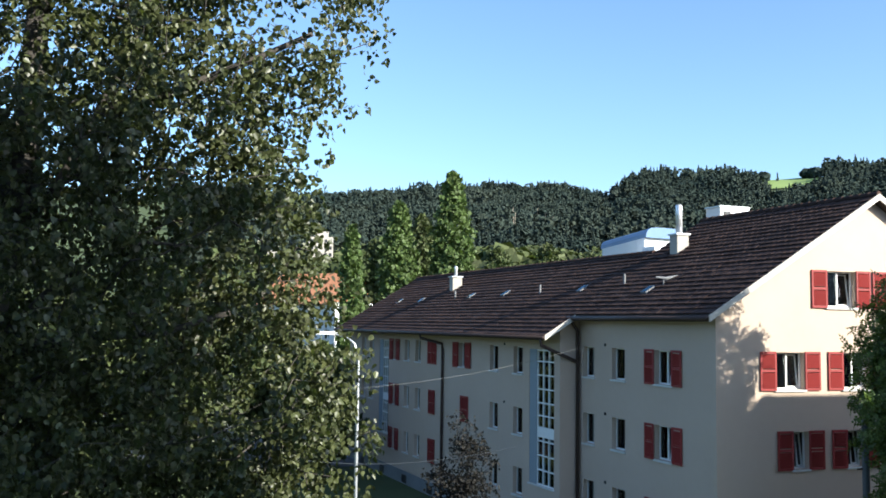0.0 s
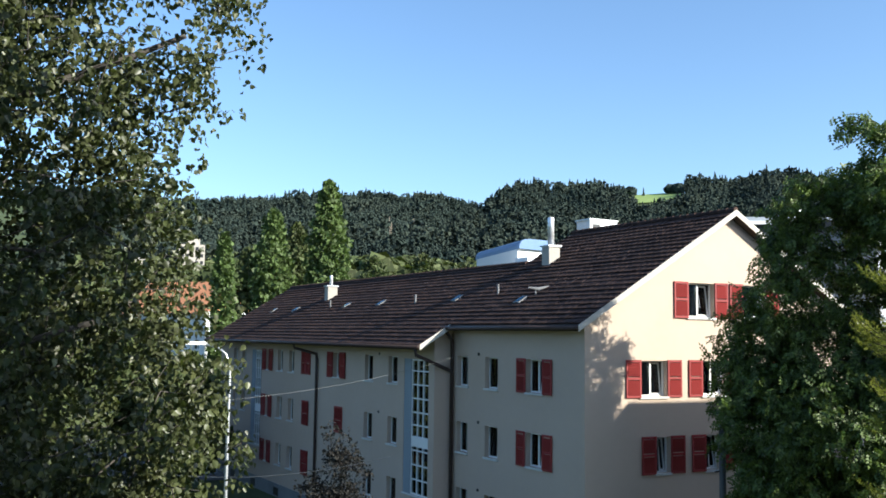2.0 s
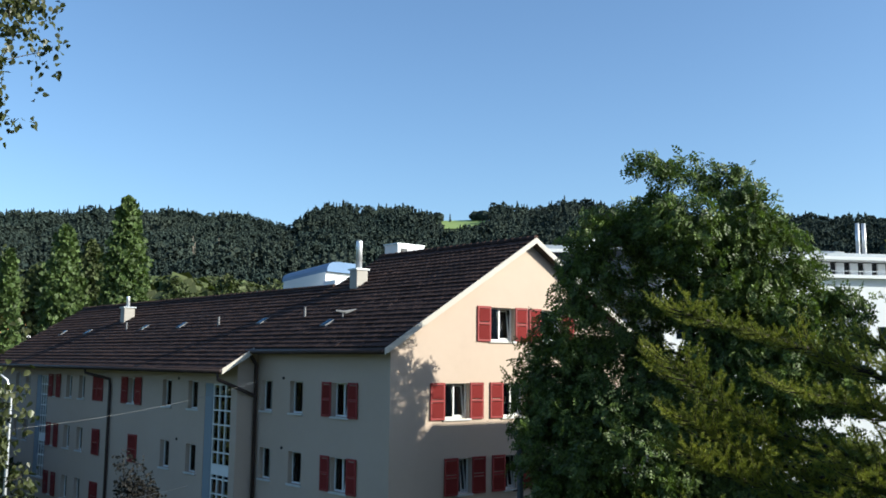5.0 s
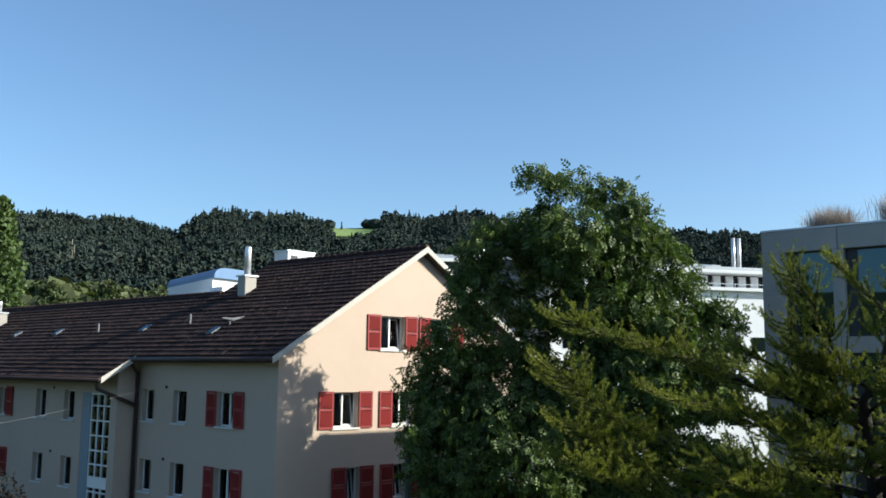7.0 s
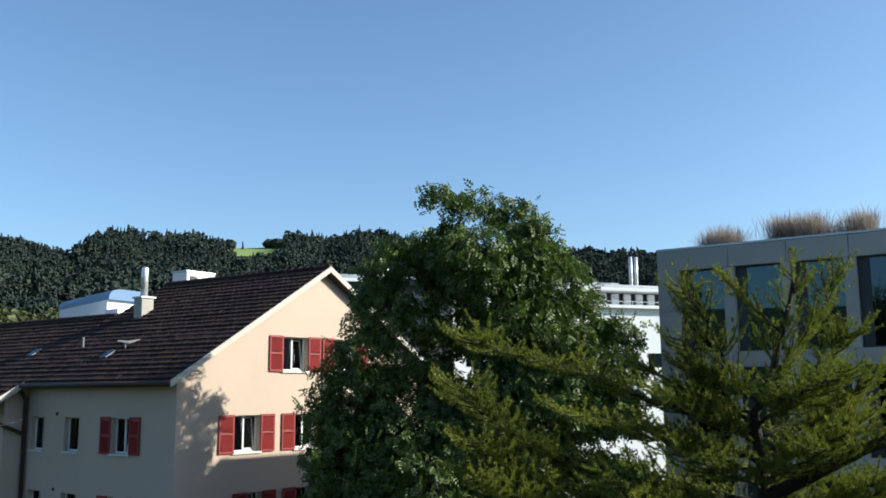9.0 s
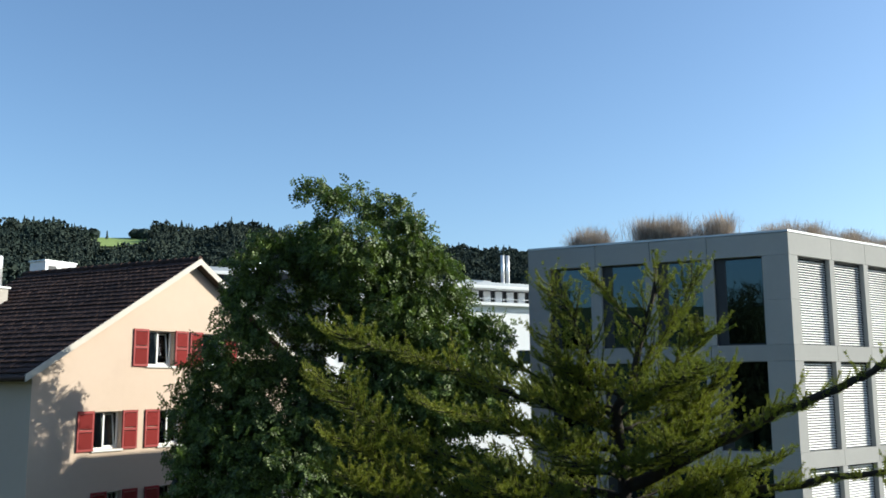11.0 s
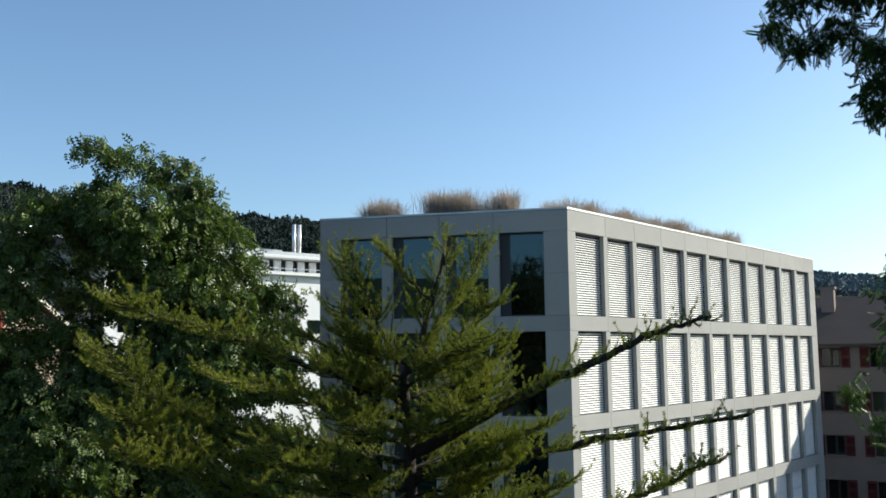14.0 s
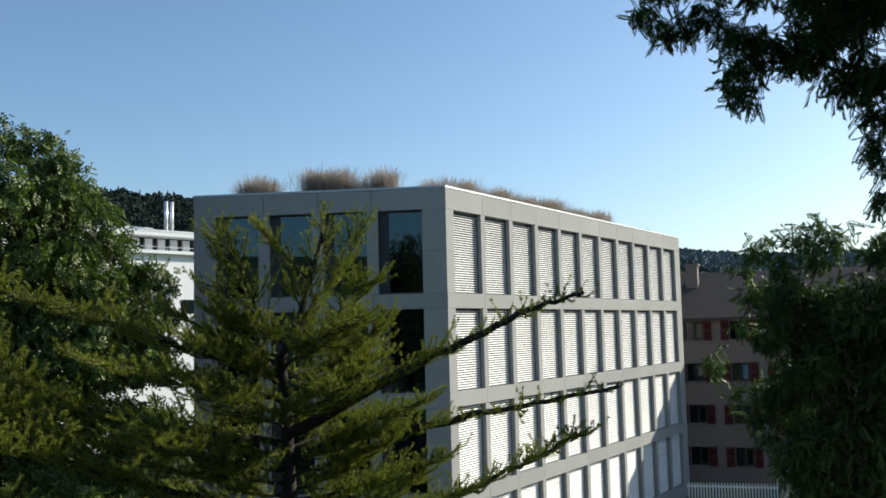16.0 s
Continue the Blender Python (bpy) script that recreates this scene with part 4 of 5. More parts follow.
# ---- other buildings ----
def simple_building(name, label, corner, x_axis, w, d, h, wall_mat, roof_mat, pitch, rows, cols, win=(1.1, 1.4), zb=-1.0, shutters=False, category="house", first=1.6, storey=2.8):
    b = thing(name, Matrix.Translation(corner), label, category)
    m = facing((0, 0, 0), x_axis)
    holes, pos = [], []
    for r in range(rows):
        for c in range(cols):
            x, z = (c + 0.5) * w / cols - win[0] / 2, first + r * storey
            holes.append((x, x + win[0], z, z + win[1]))
            pos.append((x, z))
    part("wall", wall_mesh("wall", 0, w, zb, lambda x: h, holes, 0.3, wall_mat), b, at=m)
    s = Soup()
    s.poly([(0, d, zb), (0, 0, zb), (0, 0, h), (0, d, h)])
    s.poly([(w, 0, zb), (w, d, zb), (w, d, h), (w, 0, h)])
    s.poly([(w, d, zb), (0, d, zb), (0, d, h), (w, d, h)])
    part("wall", s.mesh("wall", wall_mat), b, at=m)
    # dark sheet in place of unlit rooms
    part("inner_wall", Soup().box((0.3, 0.9, zb), (w - 0.3, 1.0, h)).mesh("inner_wall", UNLIT_ROOM), b, at=m)
    rf = Soup()
    if pitch > 0:
        rz = h + pitch * d / 2
        o = 0.5
        lo = h - pitch * o
        for y0, y1 in ((-o, d / 2), (d + o, d / 2)):
            rf.poly([(-o, y0, lo), (w + o, y0, lo), (w + o, y1, rz), (-o, y1, rz)])
            rf.poly([(-o, y0, lo + 0.15), (-o, y1, rz + 0.15), (w + o, y1, rz + 0.15), (w + o, y0, lo + 0.15)])
        rf.poly([(-o, -o, lo), (w + o, -o, lo), (w + o, -o, lo + 0.15), (-o, -o, lo + 0.15)])
        for x in (0, w):
            rf.poly([(x, 0, h), (x, d, h), (x, d / 2, rz)])
    else:
        rf.box((-0.15, -0.15, h), (w + 0.15, d + 0.15, h + 0.35))
    part("roof", rf.mesh("roof", roof_mat), b, at=m)
    for x, z in pos:
        wn_ = add_window(b, m, x, z, win[0], win[1], curtain=False)
        if shutters:
            add_shutter(b, m, x - 0.52, z - 0.03, 0.5, win[1] + 0.06)
            add_shutter(b, m, x + win[0] + 0.02, z - 0.03, 0.5, win[1] + 0.06)
    return b, m


# house beyond the block; its shade is put into wall, frame and shutter colours
far, fm = simple_building("apartment_house", "rendered apartment house with red shutters and brown roof, shade put into its colours", polar(76.0, 0, 58.5) * 1.0 - UP * EYE + Vector((-0.6, 4, 0)), (0.12, -0.99, 0), 26, 11, 9.9, PLASTER_SHADE, BROWN_ROOF, 0.5, 4, 10, (1.05, 1.12), shutters=True, first=0.95, storey=2.5)
# frames, sills and shutters swapped to dark tones in place of shade
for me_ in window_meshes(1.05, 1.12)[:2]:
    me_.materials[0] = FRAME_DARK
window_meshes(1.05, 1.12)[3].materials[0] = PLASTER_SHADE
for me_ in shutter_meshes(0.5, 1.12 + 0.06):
    me_.materials[0] = RED_SHADED
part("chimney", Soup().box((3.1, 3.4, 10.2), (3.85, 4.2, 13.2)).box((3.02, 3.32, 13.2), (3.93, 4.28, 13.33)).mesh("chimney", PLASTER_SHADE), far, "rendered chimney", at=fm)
# white hall with a blue roof, behind the long house
hall = thing("industrial_hall", Matrix.Translation(ground_at(9, 120)), "white industrial hall with a rounded blue metal roof", "factory hall")


def box_part(name, host, az0, az1, d, z0, z1, depth, mat, chamfer=0.0, label=""):
    d0, d1 = d if isinstance(d, tuple) else (d, d)
    a, b = ground_at(az0, d0), ground_at(az1, d1)
    m = Matrix.Translation(-host.location) @ facing((a.x, a.y, 0), b - a)
    return part(name, Soup().box((0, 0, z0), ((b - a).length, depth, z1), chamfer=chamfer).mesh(name, mat), host, label, at=m), m, (b - a).length


def zel(el, d):
    return EYE + d * math.tan(radians(el))


def hall_box(name, a, b, c, z0, z1, mat, label=""):
    """A block on three corners of the plan: left, front and right."""
    q = [a - hall.location, b - hall.location, c - hall.location, a + c - b - hall.location]
    v = [p + UP * z for z in (z0, z1) for p in q]
    f = [(0, 1, 5, 4), (1, 2, 6, 5), (2, 3, 7, 6), (3, 0, 4, 7), (4, 5, 6, 7)]
    return part(name, mesh_of(name, v, f, mat), hall, label)


h_l, h_f, h_r = ground_at(9.75, 119), ground_at(12.3, 104), ground_at(14.6, 108)
hz = zel(5.4, 104)
hall_box("wall", h_l, h_f, h_r, 0, hz, WHITE_WALL)
n_l, n_r = (h_l - h_f).normalized(), (h_r - h_f).normalized()
arc = [(0.0, 0.0), (0.05, 0.45), (0.3, 0.85), (0.8, 1.1), (1.6, 1.2)]
span = (h_r - h_f).length
s = Soup()
prof = [(x, z) for x, z in arc] + [(span - x, z) for x, z in reversed(arc)]
for (x0, z0), (x1, z1) in zip(prof, prof[1:]):
    p0, p1 = h_f + n_r * x0 + UP * (hz + z0), h_f + n_r * x1 + UP * (hz + z1)
    e = h_l - h_f + n_l * 0.6
    s.poly([q - hall.location for q in (p0 - n_l * 0.5, p1 - n_l * 0.5, p1 + e, p0 + e)])
for o in (n_l * -0.5, h_l - h_f + n_l * 0.6):
    s.poly([h_f + n_r * x + UP * (hz + z) + o - hall.location for x, z in prof])
part("roof", s.mesh("roof", BLUE), hall, "rounded blue metal roof")
t_l, t_f, t_r = ground_at(8.1, 101), ground_at(13.2, 92), ground_at(15.4, 96)
hall_box("terrace", t_l, t_f, t_r, 0, zel(4.5, 92), WHITE_WALL)
hall_box("cooling_unit", ground_at(12.15, 95), ground_at(12.9, 93), ground_at(13.6, 94), zel(4.3, 92), zel(4.95, 92), WHITE_WALL)

# white roof box behind the ridge
wb = thing("lift_tower", Matrix.Translation(ground_at(17, 75)), "white rendered lift tower on a building behind the roof", "building")
box_part("wall", wb, 16.75, 18.4, (75, 76.7), 0, zel(7.2, 75), 1.8, WHITE_WALL)
box_part("cap", wb, 16.72, 18.45, (74.9, 76.7), zel(7.2, 75), zel(7.28, 75), 1.95, ZINC)
box_part("opening", wb, 16.95, 17.35, (75.15, 75.55), zel(6.6, 75), zel(6.95, 75), 0.2, FRAME_DARK)
# dark roofed building right of the gable, behind the walnut
db = thing("workshop_building", Matrix.Translation(ground_at(27, 70)), "low building with a dark flat roof behind the house", "building")
box_part("wall", db, 25.0, 33.0, 70, 0, zel(6.3, 70), 10, PLINTH)
box_part("roof_edge", db, 24.8, 33.2, 69.8, zel(6.3, 70), zel(6.85, 70), 10.4, FRAME_DARK)
# white terrace building behind the walnut
tb = thing("white_building", Matrix.Translation(ground_at(42, 78)), "white flat-roofed building with a glazed top floor and railing", "building")
D_ = 78
tm = Matrix.Translation(-tb.location) @ facing((52.2, 58.0, 0), (0.98, -0.2, 0))


def tb_box(name, x0, x1, y0, y1, e0, e1, mat, label=""):
    z0 = 0 if e0 is None else zel(e0, D_)
    return part(name, Soup().box((x0, y0, z0), (x1, y1, zel(e1, D_))).mesh(name, mat), tb, label, at=tm)


tb_box("wall", -26, 9.8, 0, 14, None, 4.95, WHITE_WALL)
tb_box("terrace_slab", -26, 9.8, -0.5, 14, 4.955, 5.15, WHITE_WALL)
tb_box("back_wall", -25, 9.4, 1.4, 12, 5.155, 6.0, FRAME_DARK)
for i in range(28):
    tb_box("blind", -24.4 + i * 1.2, -24.4 + i * 1.2 + 0.66, 1.1, 1.3, 5.25, 5.95, WHITE_WALL)
tb_box("roof_slab", -26, 9.8, -0.3, 13, 6.02, 6.2, WHITE_WALL)
tb_box("parapet", -25.6, 9.4, 0.4, 12, 6.205, 6.46, ZINC)
tb_box("railing", -26, 9.8, -0.52, -0.46, 5.33, 5.37, ZINC)
for i in range(24):
    tb_box("railing_post", -25.5 + i * 1.5, -25.45 + i * 1.5, -0.5, -0.46, 5.15, 5.33, ZINC)
tb_box("roof_unit", 1.0, 3.6, 2.5, 5, 6.46, 6.75, ZINC)
for x in (4.2, 4.75):
    part("flue", Soup().tube([tm @ Vector((x, 1.5, zel(6.3, D_))), tm @ Vector((x, 1.5, zel(8.35, D_)))], 0.17, 10).mesh("flue", STEEL, True), tb, "tall steel flue")
for r in range(1, 4):
    for i in range(14):
        tb_box("window", -24 + i * 2.4, -24 + i * 2.4 + 1.3, -0.03, 0.03, 3.55 - r * 2.2, 4.4 - r * 2.2, PANE_BLUE)
dome = thing("white_roof_dome", Matrix.Translation(ground_at(28.3, 80)), "white rounded roof structure behind the tree", "roof structure")
box_part("shell", dome, 27.6, 29.0, 80, zel(6.6, 80), zel(7.75, 80), 2.5, WHITE_WALL, 0.6)
box_part("base", dome, 27.4, 29.2, 80.4, 0, zel(6.62, 80), 3, PLINTH)
# tower block and orange roofed house seen through the birch
tower = thing("tower_block", Matrix.Translation(ground_at(-7.6, 330)), "far pale grey concrete tower block", "tower block")
box_part("wall", tower, -8.4, -6.9, 330, 0, zel(5.25, 330), 9, PLASTER_GREY)
box_part("roof_house", tower, -8.0, -7.2, 331, zel(5.25, 330), zel(5.6, 330), 5, PLASTER_GREY)
for r in range(10):
    for c in range(5):
        a = -8.28 + c * 0.28
        box_part("window", tower, a, a + 0.17, 329.9, zel(4.9 - r * 0.42, 330), zel(5.1 - r * 0.42, 330), 0.2, FRAME_DARK)
tower2 = thing("tower_block", Matrix.Translation(ground_at(-10.5, 360)), "far pale grey concrete tower block", "tower block")
box_part("wall", tower2, -10.9, -10.2, 360, 0, zel(4.6, 360), 9, PLASTER_GREY)
orange, om = simple_building("orange_roofed_house", "white house with a bright orange tiled roof among trees", ground_at(-11.2, 150), ground_at(-7.0, 140) - ground_at(-11.2, 150), 15.5, 10, zel(1.2, 148), WHITE_WALL, ORANGE, 0.9, 2, 5, (1.1, 1.4), first=7.0, storey=2.7)

# street lamp, utility pole, cables
lamp = thing("street_lamp", Matrix.Translation(ground_at(-5.2, 27)), "tall grey street lamp with a curved arm", "street lamp")
part("pole", Soup().tube([(0, 0, 0), (0, 0, 4), (0, 0, zel(-2.2, 27)), (-0.12, 0, zel(-1.3, 27)), (-0.35, 0.02, zel(-0.9, 27)), (-0.75, 0.05, zel(-0.72, 27))], [0.07, 0.055, 0.045, 0.04, 0.035, 0.03], 10).mesh("pole", ZINC, True), lamp)
part("lamp_head", Soup().box((-1.35, -0.09, zel(-0.75, 27)), (-0.7, 0.17, zel(-0.55, 27)), chamfer=0.07).mesh("lamp_head", WHITE), lamp, "flat pale lamp head")
pole = thing("utility_pole", Matrix.Translation(ground_at(24.4, 30.3)), "grey concrete utility pole in front of the gable", "pole")
part("shaft", Soup().tube([(0, 0, 0), (0, 0, zel(-5.3, 30.3))], [0.12, 0.1], 12).mesh("shaft", POLE, True), pole)
part("cap", Soup().tube([(0, 0, zel(-5.3, 30.3)), (0, 0, zel(-5.0, 30.3))], [0.13, 0.08], 12).mesh("cap", LEAD, True), pole)
for z in (5.4, 6.1):
    part("insulator", Soup().tube([(-0.25, 0, z), (0.1, 0, z + 0.05)], 0.03, 6).mesh("insulator", WOOD_DARK), pole)


def cable(a, b, sag, r=0.0035):
    a, b = Vector(a), Vector(b)
    c = (a + b) / 2
    s = Soup()
    n = 14
    s.tube([a + (b - a) * i / n - UP * sag * 4 * (i / n) * (1 - i / n) - c for i in range(n + 1)], r, 5)
    tagged(part("overhead_cable", s.mesh("overhead_cable", CABLE), at=Matrix.Translation(c)), "thin pale overhead cable", "cable", "overhead cables")


cable(polar(-9, -8.2, 25), polar(4.5, -7.4, 22), 0.25, 0.006)
cable(polar(-5, -4.0, 27), polar(8.5, -1.3, 36), 0.2)
cable(polar(53, -11, 20), polar(76, -7.0, 24), 0.3)
cable(polar(72, -10.6, 30), polar(86, -8.2, 20), 0.2)

# fence and pillar at the foot of the block
fence = thing("fence", Matrix.Translation(ground_at(77, 50)), "white metal picket fence on a low wall", "fence")
for i in range(30):
    a = 75.1 + i * 0.17
    box_part("picket", fence, a, a + 0.08, 50, zel(-10.6, 50), zel(-9.3, 50), 0.03, WHITE)
box_part("rail", fence, 75.0, 80.3, 50.05, zel(-9.55, 50), zel(-9.45, 50), 0.04, WHITE)
box_part("base_wall", fence, 75.0, 83, 50.1, -1, zel(-10.5, 50), 0.3, PLASTER_GREY)
pil = thing("gate_pillar", Matrix.Translation(ground_at(80.6, 46)), "weathered pale concrete pillar with a wider cap", "pillar")
box_part("shaft", pil, 80.2, 81.3, 46, 0, zel(-9.3, 46), 0.9, PLASTER_GREY, 0.05)
box_part("cap", pil, 80.05, 81.45, 45.9, zel(-9.3, 46), zel(-8.6, 46), 1.1, PLASTER_GREY, 0.12)


# ---- trees ----
def sphere_lobes(rows):
    return [(tuple(polar(az, el, d)), (r, r, r * k)) for az, el, d, r, k in rows]


# birch, close by
BX = polar(-27.0, 0, 9.5)
birch_stem = [(BX.x - 0.3, BX.y, 0), (BX.x - 0.2, BX.y, 4), (BX.x - 0.1, BX.y, 7.5), (BX.x + 0.1, BX.y, 9.3), (BX.x + 0.35, BX.y + 0.1, 11), (BX.x + 0.4, BX.y + 0.2, 13), (BX.x + 0.5, BX.y + 0.1, 15.5)]
leafy_tree("birch_tree", "large dark birch with hanging twigs of small leaves", birch_stem, [0.26, 0.22, 0.19, 0.17, 0.13, 0.1, 0.05],
           sphere_lobes(((-22, 14, 9.5, 2.0, 1), (-13, 17, 9.3, 1.35, 1), (-8.8, 21, 9.2, 0.85, 0.9), (-9.5, 15.3, 9.2, 0.62, 0.8), (-26, 25, 9.6, 2.2, 1), (-14, 27, 9.6, 1.6, 0.9),
                         (-18, 5, 9.4, 1.7, 1), (-12.5, 2.5, 9.2, 0.95, 1.3), (-11.3, 8.5, 9.2, 0.6, 1.1), (-9, -4, 9.2, 0.85, 1.2), (-6.3, -4.5, 9.1, 0.55, 1), (-16, -6, 9.3, 1.6, 1), (-27, 0, 9.5, 2.0, 1.2), (-24, -12, 9.4, 2.2, 1), (-12, -12, 9.2, 1.2, 1), (-8.5, -10, 9.1, 0.7, 0.9), (-33, 8, 9.8, 2.6, 1.5))),
           3300, 0.27, (OVATE_V, OVATE_F), LEAF_BIRCH, BIRCH_BARK, 52, 0.09, 0.066, 1.1, twig=0.42, tip=0.004, gap_scale=1.3, shell=0.3, power=0.43)

birch = bpy.data.objects["birch_tree"]
for pts in (((-27.5, -3, 9.5), (-25.5, -1.2, 9.3), (-23, 1.8, 9.2), (-20.5, 3.6, 9.1), (-18, 4.6, 9.0), (-15, 4.4, 9.0)), ((-26, 4, 9.5), (-23, 7.5, 9.4), (-21, 12, 9.3), (-19.2, 16, 9.2), (-18, 20, 9.1)),
            ((-25, -2, 9.4), (-21, -1.0, 9.2), (-17, -0.8, 9.1), (-13, 0.5, 9.1)), ((-21, 12, 9.3), (-17, 13.4, 9.2), (-12, 15.8, 9.1), (-8.5, 17.5, 9.1))):
    part("limb", Soup().tube([polar(*q) for q in pts], [0.065 * (0.66 ** i) + 0.006 for i in range(len(pts))], 8).mesh("limb", BIRCH_BARK, True), birch, at=Matrix.Translation(-birch.location))

# walnut between the gable and the block
WX = ground_at(35, 30.2)
walnut_stem = [(WX.x, WX.y, 0), (WX.x, WX.y, 2.5), (WX.x - 0.1, WX.y, 5), (WX.x + 0.1, WX.y, 7.5), (WX.x - 0.2, WX.y, 10), (WX.x - 0.4, WX.y, 12.5)]
leafy_tree("walnut_tree", "broad walnut tree with glossy green compound leaves", walnut_stem, [0.32, 0.27, 0.24, 0.18, 0.13, 0.08],
           sphere_lobes((((32.1, 12.1, 29.1, 0.53, 1), (33.4, 11.7, 29.3, 0.48, 1), (35.2, 11.2, 30.1, 0.59, 1), (36.9, 10.6, 29.8, 0.65, 1), (38.1, 9.8, 29.1, 0.57, 1), (33.0, 10.0, 29.6, 0.46, 1), (29.6, 8.2, 29.6, 0.79, 1), (28.3, 7.1, 29.2, 0.72, 1),
                         (31.7, 8.2, 30.4, 1.05, 1), (34.5, 8.1, 28.6, 1.16, 1), (37.3, 7.9, 29.4, 1.19, 1), (39.4, 8.6, 29.7, 0.61, 1), (39.1, 6.2, 29.5, 1.19, 1), (28.8, 4.8, 29.9, 1.12, 1), (27.8, 6.1, 30.0, 0.54, 1), (32.4, 4.8, 31.0, 1.52, 1),
                         (36.6, 4.4, 29.1, 1.51, 1), (40.5, 4.3, 30.1, 0.85, 1), (41.0, 5.7, 30.0, 0.49, 1), (43.6, 3.2, 29.4, 0.48, 1), (43.2, 1.8, 29.0, 0.54, 1), (44.3, 1.4, 30.4, 0.34, 1), (27.1, 2.2, 29.1, 1.01, 1), (25.0, 1.0, 29.4, 0.33, 1),
                         (26.3, -1.2, 30.8, 1.33, 1), (25.1, -1.8, 29.8, 0.65, 1), (27.2, -4.5, 29.6, 1.79, 1), (30.5, -1.2, 30.5, 1.93, 1), (31.2, -5.5, 28.4, 1.96, 1), (34.6, -2.6, 30.3, 1.75, 1), (37.3, -1.3, 29.3, 1.69, 1), (40.8, -0.6, 28.6, 1.32, 1),
                         (42.9, -1.3, 30.1, 0.85, 1), (39.0, -5.6, 30.9, 1.78, 1), (43.1, -5.7, 28.9, 1.17, 1), (25.1, -3.8, 29.9, 0.55, 1), (28.0, -9.0, 29.1, 1.76, 1), (31.0, -10.5, 30.4, 2.10, 1), (35.0, -8.0, 30.3, 1.92, 1), (39.0, -10.0, 28.9, 1.83, 1),
                         (43.0, -9.5, 30.6, 1.41, 1), (35.0, -13.0, 30.1, 2.09, 1), (41.5, 2.5, 29.6, 0.95, 1), (42.0, -0.5, 29.9, 1.15, 1), (39.5, 2.0, 29.4, 1.35, 1), (41.6, 4.6, 29.5, 0.5, 1), (37.5, 2.0, 30.2, 1.5, 1), (42.6, 3.2, 29.5, 0.55, 1)))),
           5000, 0.26, pinnate(3, 0.13, 0.40), LEAF_WALNUT, BARK, 12, 0.18, 0.31, 1.0, tip=0.006, gap_scale=1.5, shell=0.4)


# larch in front of the block
def make_larch():
    D0 = 8.0
    base = ground_at(51.0, D0)
    tree = thing("larch_tree", Matrix.Translation(base), "larch with rising bare-tipped limbs and sprays of yellow-green needles", "tree")
    back = Matrix.Translation(-base)
    limbs = []

    def limb(line, d0, d1, r0, twigs, length, bare=False):
        """A limb along bearings and elevations, whose distance goes from d0 to d1."""
        n = len(line) - 1
        p = [np.array(polar(az, el, d0 + (d1 - d0) * i / n)) for i, (az, el) in enumerate(line)]
        dense = []
        for a, b in zip(p, p[1:]):
            dense += [a + (b - a) * i / 5 + rng.normal(size=3) * 0.01 for i in range(5)]
        limbs.append((dense + [p[-1]], r0, twigs, length, bare))
    trunk = [(51.0, -50), (51.1, -25), (51.3, -12.1), (51.1, -8.3), (51.0, -4.3), (50.7, -1.5), (51.7, 0.1), (52.3, 2.6), (53.1, 5.1), (53.4, 7.0)]
    limb(trunk[5:], D0, D0, 0.04, 30, 0.34)
    # limbs to the block's side, nearly bare towards their ends
    limb([(51.2, -6.0), (55.1, -4.1), (58.6, -2.3), (60.7, -1.3), (63.1, -0.3), (65.4, 0.9), (67.1, 1.4), (69.4, 2.0)], D0, 7.3, 0.058, 64, 0.36, True)
    limb([(51.3, -7.4), (55.1, -6.5), (60.2, -5.8), (63.6, -5.1), (66.8, -4.6), (71.3, -3.7)], D0, 7.3, 0.04, 70, 0.34, True)
    limb([(51.3, -14), (58.4, -10.8), (62.4, -9.5), (65.1, -8.3), (66.4, -7.8), (68.0, -6.8), (68.8, -6.5)], D0, 7.2, 0.03, 40, 0.36)
    # limbs to the walnut's side, in full needle
    limb([(50.8, -2.9), (48.2, -1.8), (44.8, -0.6), (42.0, 0.5), (39.7, 1.4), (37.3, 2.0), (35.3, 2.6), (34.2, 3.1)], D0, 6.8, 0.03, 70, 0.46)
    limb([(51.0, -6.6), (46.9, -6.0), (43.1, -5.1), (39.7, -4.1), (37.7, -3.2), (35.9, -2.1), (34.5, -1.0), (33.3, 0.3)], D0, 6.7, 0.032, 68, 0.52)
    limb([(51.0, -8.3), (46.5, -7.2), (42.1, -6.4), (38.8, -5.5), (36.1, -4.4), (34.4, -3.1)], D0, 6.7, 0.03, 62, 0.52)
    limb([(51.3, -10.8), (46.5, -9.5), (42.1, -8.4), (38.8, -7.0), (35.9, -6.2), (34.3, -5.2)], D0, 6.7, 0.03, 62, 0.52)
    limb([(51.3, -13), (46, -12), (41, -11), (37, -9.6), (34, -8.6)], D0, 6.7, 0.03, 62, 0.52)
    limb([(50.9, -4.0), (47.5, -3.6), (44.5, -2.6), (41.5, -1.8), (39.5, -1.2)], D0, 6.8, 0.022, 32, 0.44)
    limb([(50.9, -3.4), (48.0, -0.6), (45.5, 0.8), (43.2, 1.9)], D0, 7.6, 0.02, 26, 0.34)
    # rising limbs round the leader
    limb([(50.5, -0.5), (49.3, 1.6), (48.4, 3.7), (47.9, 5.1), (46.9, 6.2)], D0, 7.6, 0.02, 28, 0.4)
    limb([(50.7, -2.2), (48.9, -0.1), (47.9, 1.3), (46.7, 3.0)], D0, 7.5, 0.02, 26, 0.4)
    limb([(51.7, 0.5), (53.5, 2.6), (55.0, 4.7), (55.5, 6.4)], D0, 7.8, 0.016, 26, 0.4)
    limb([(51.7, -0.5), (53.8, 0.5), (55.6, 2.6), (56.1, 3.0)], D0, 7.6, 0.018, 26, 0.4)
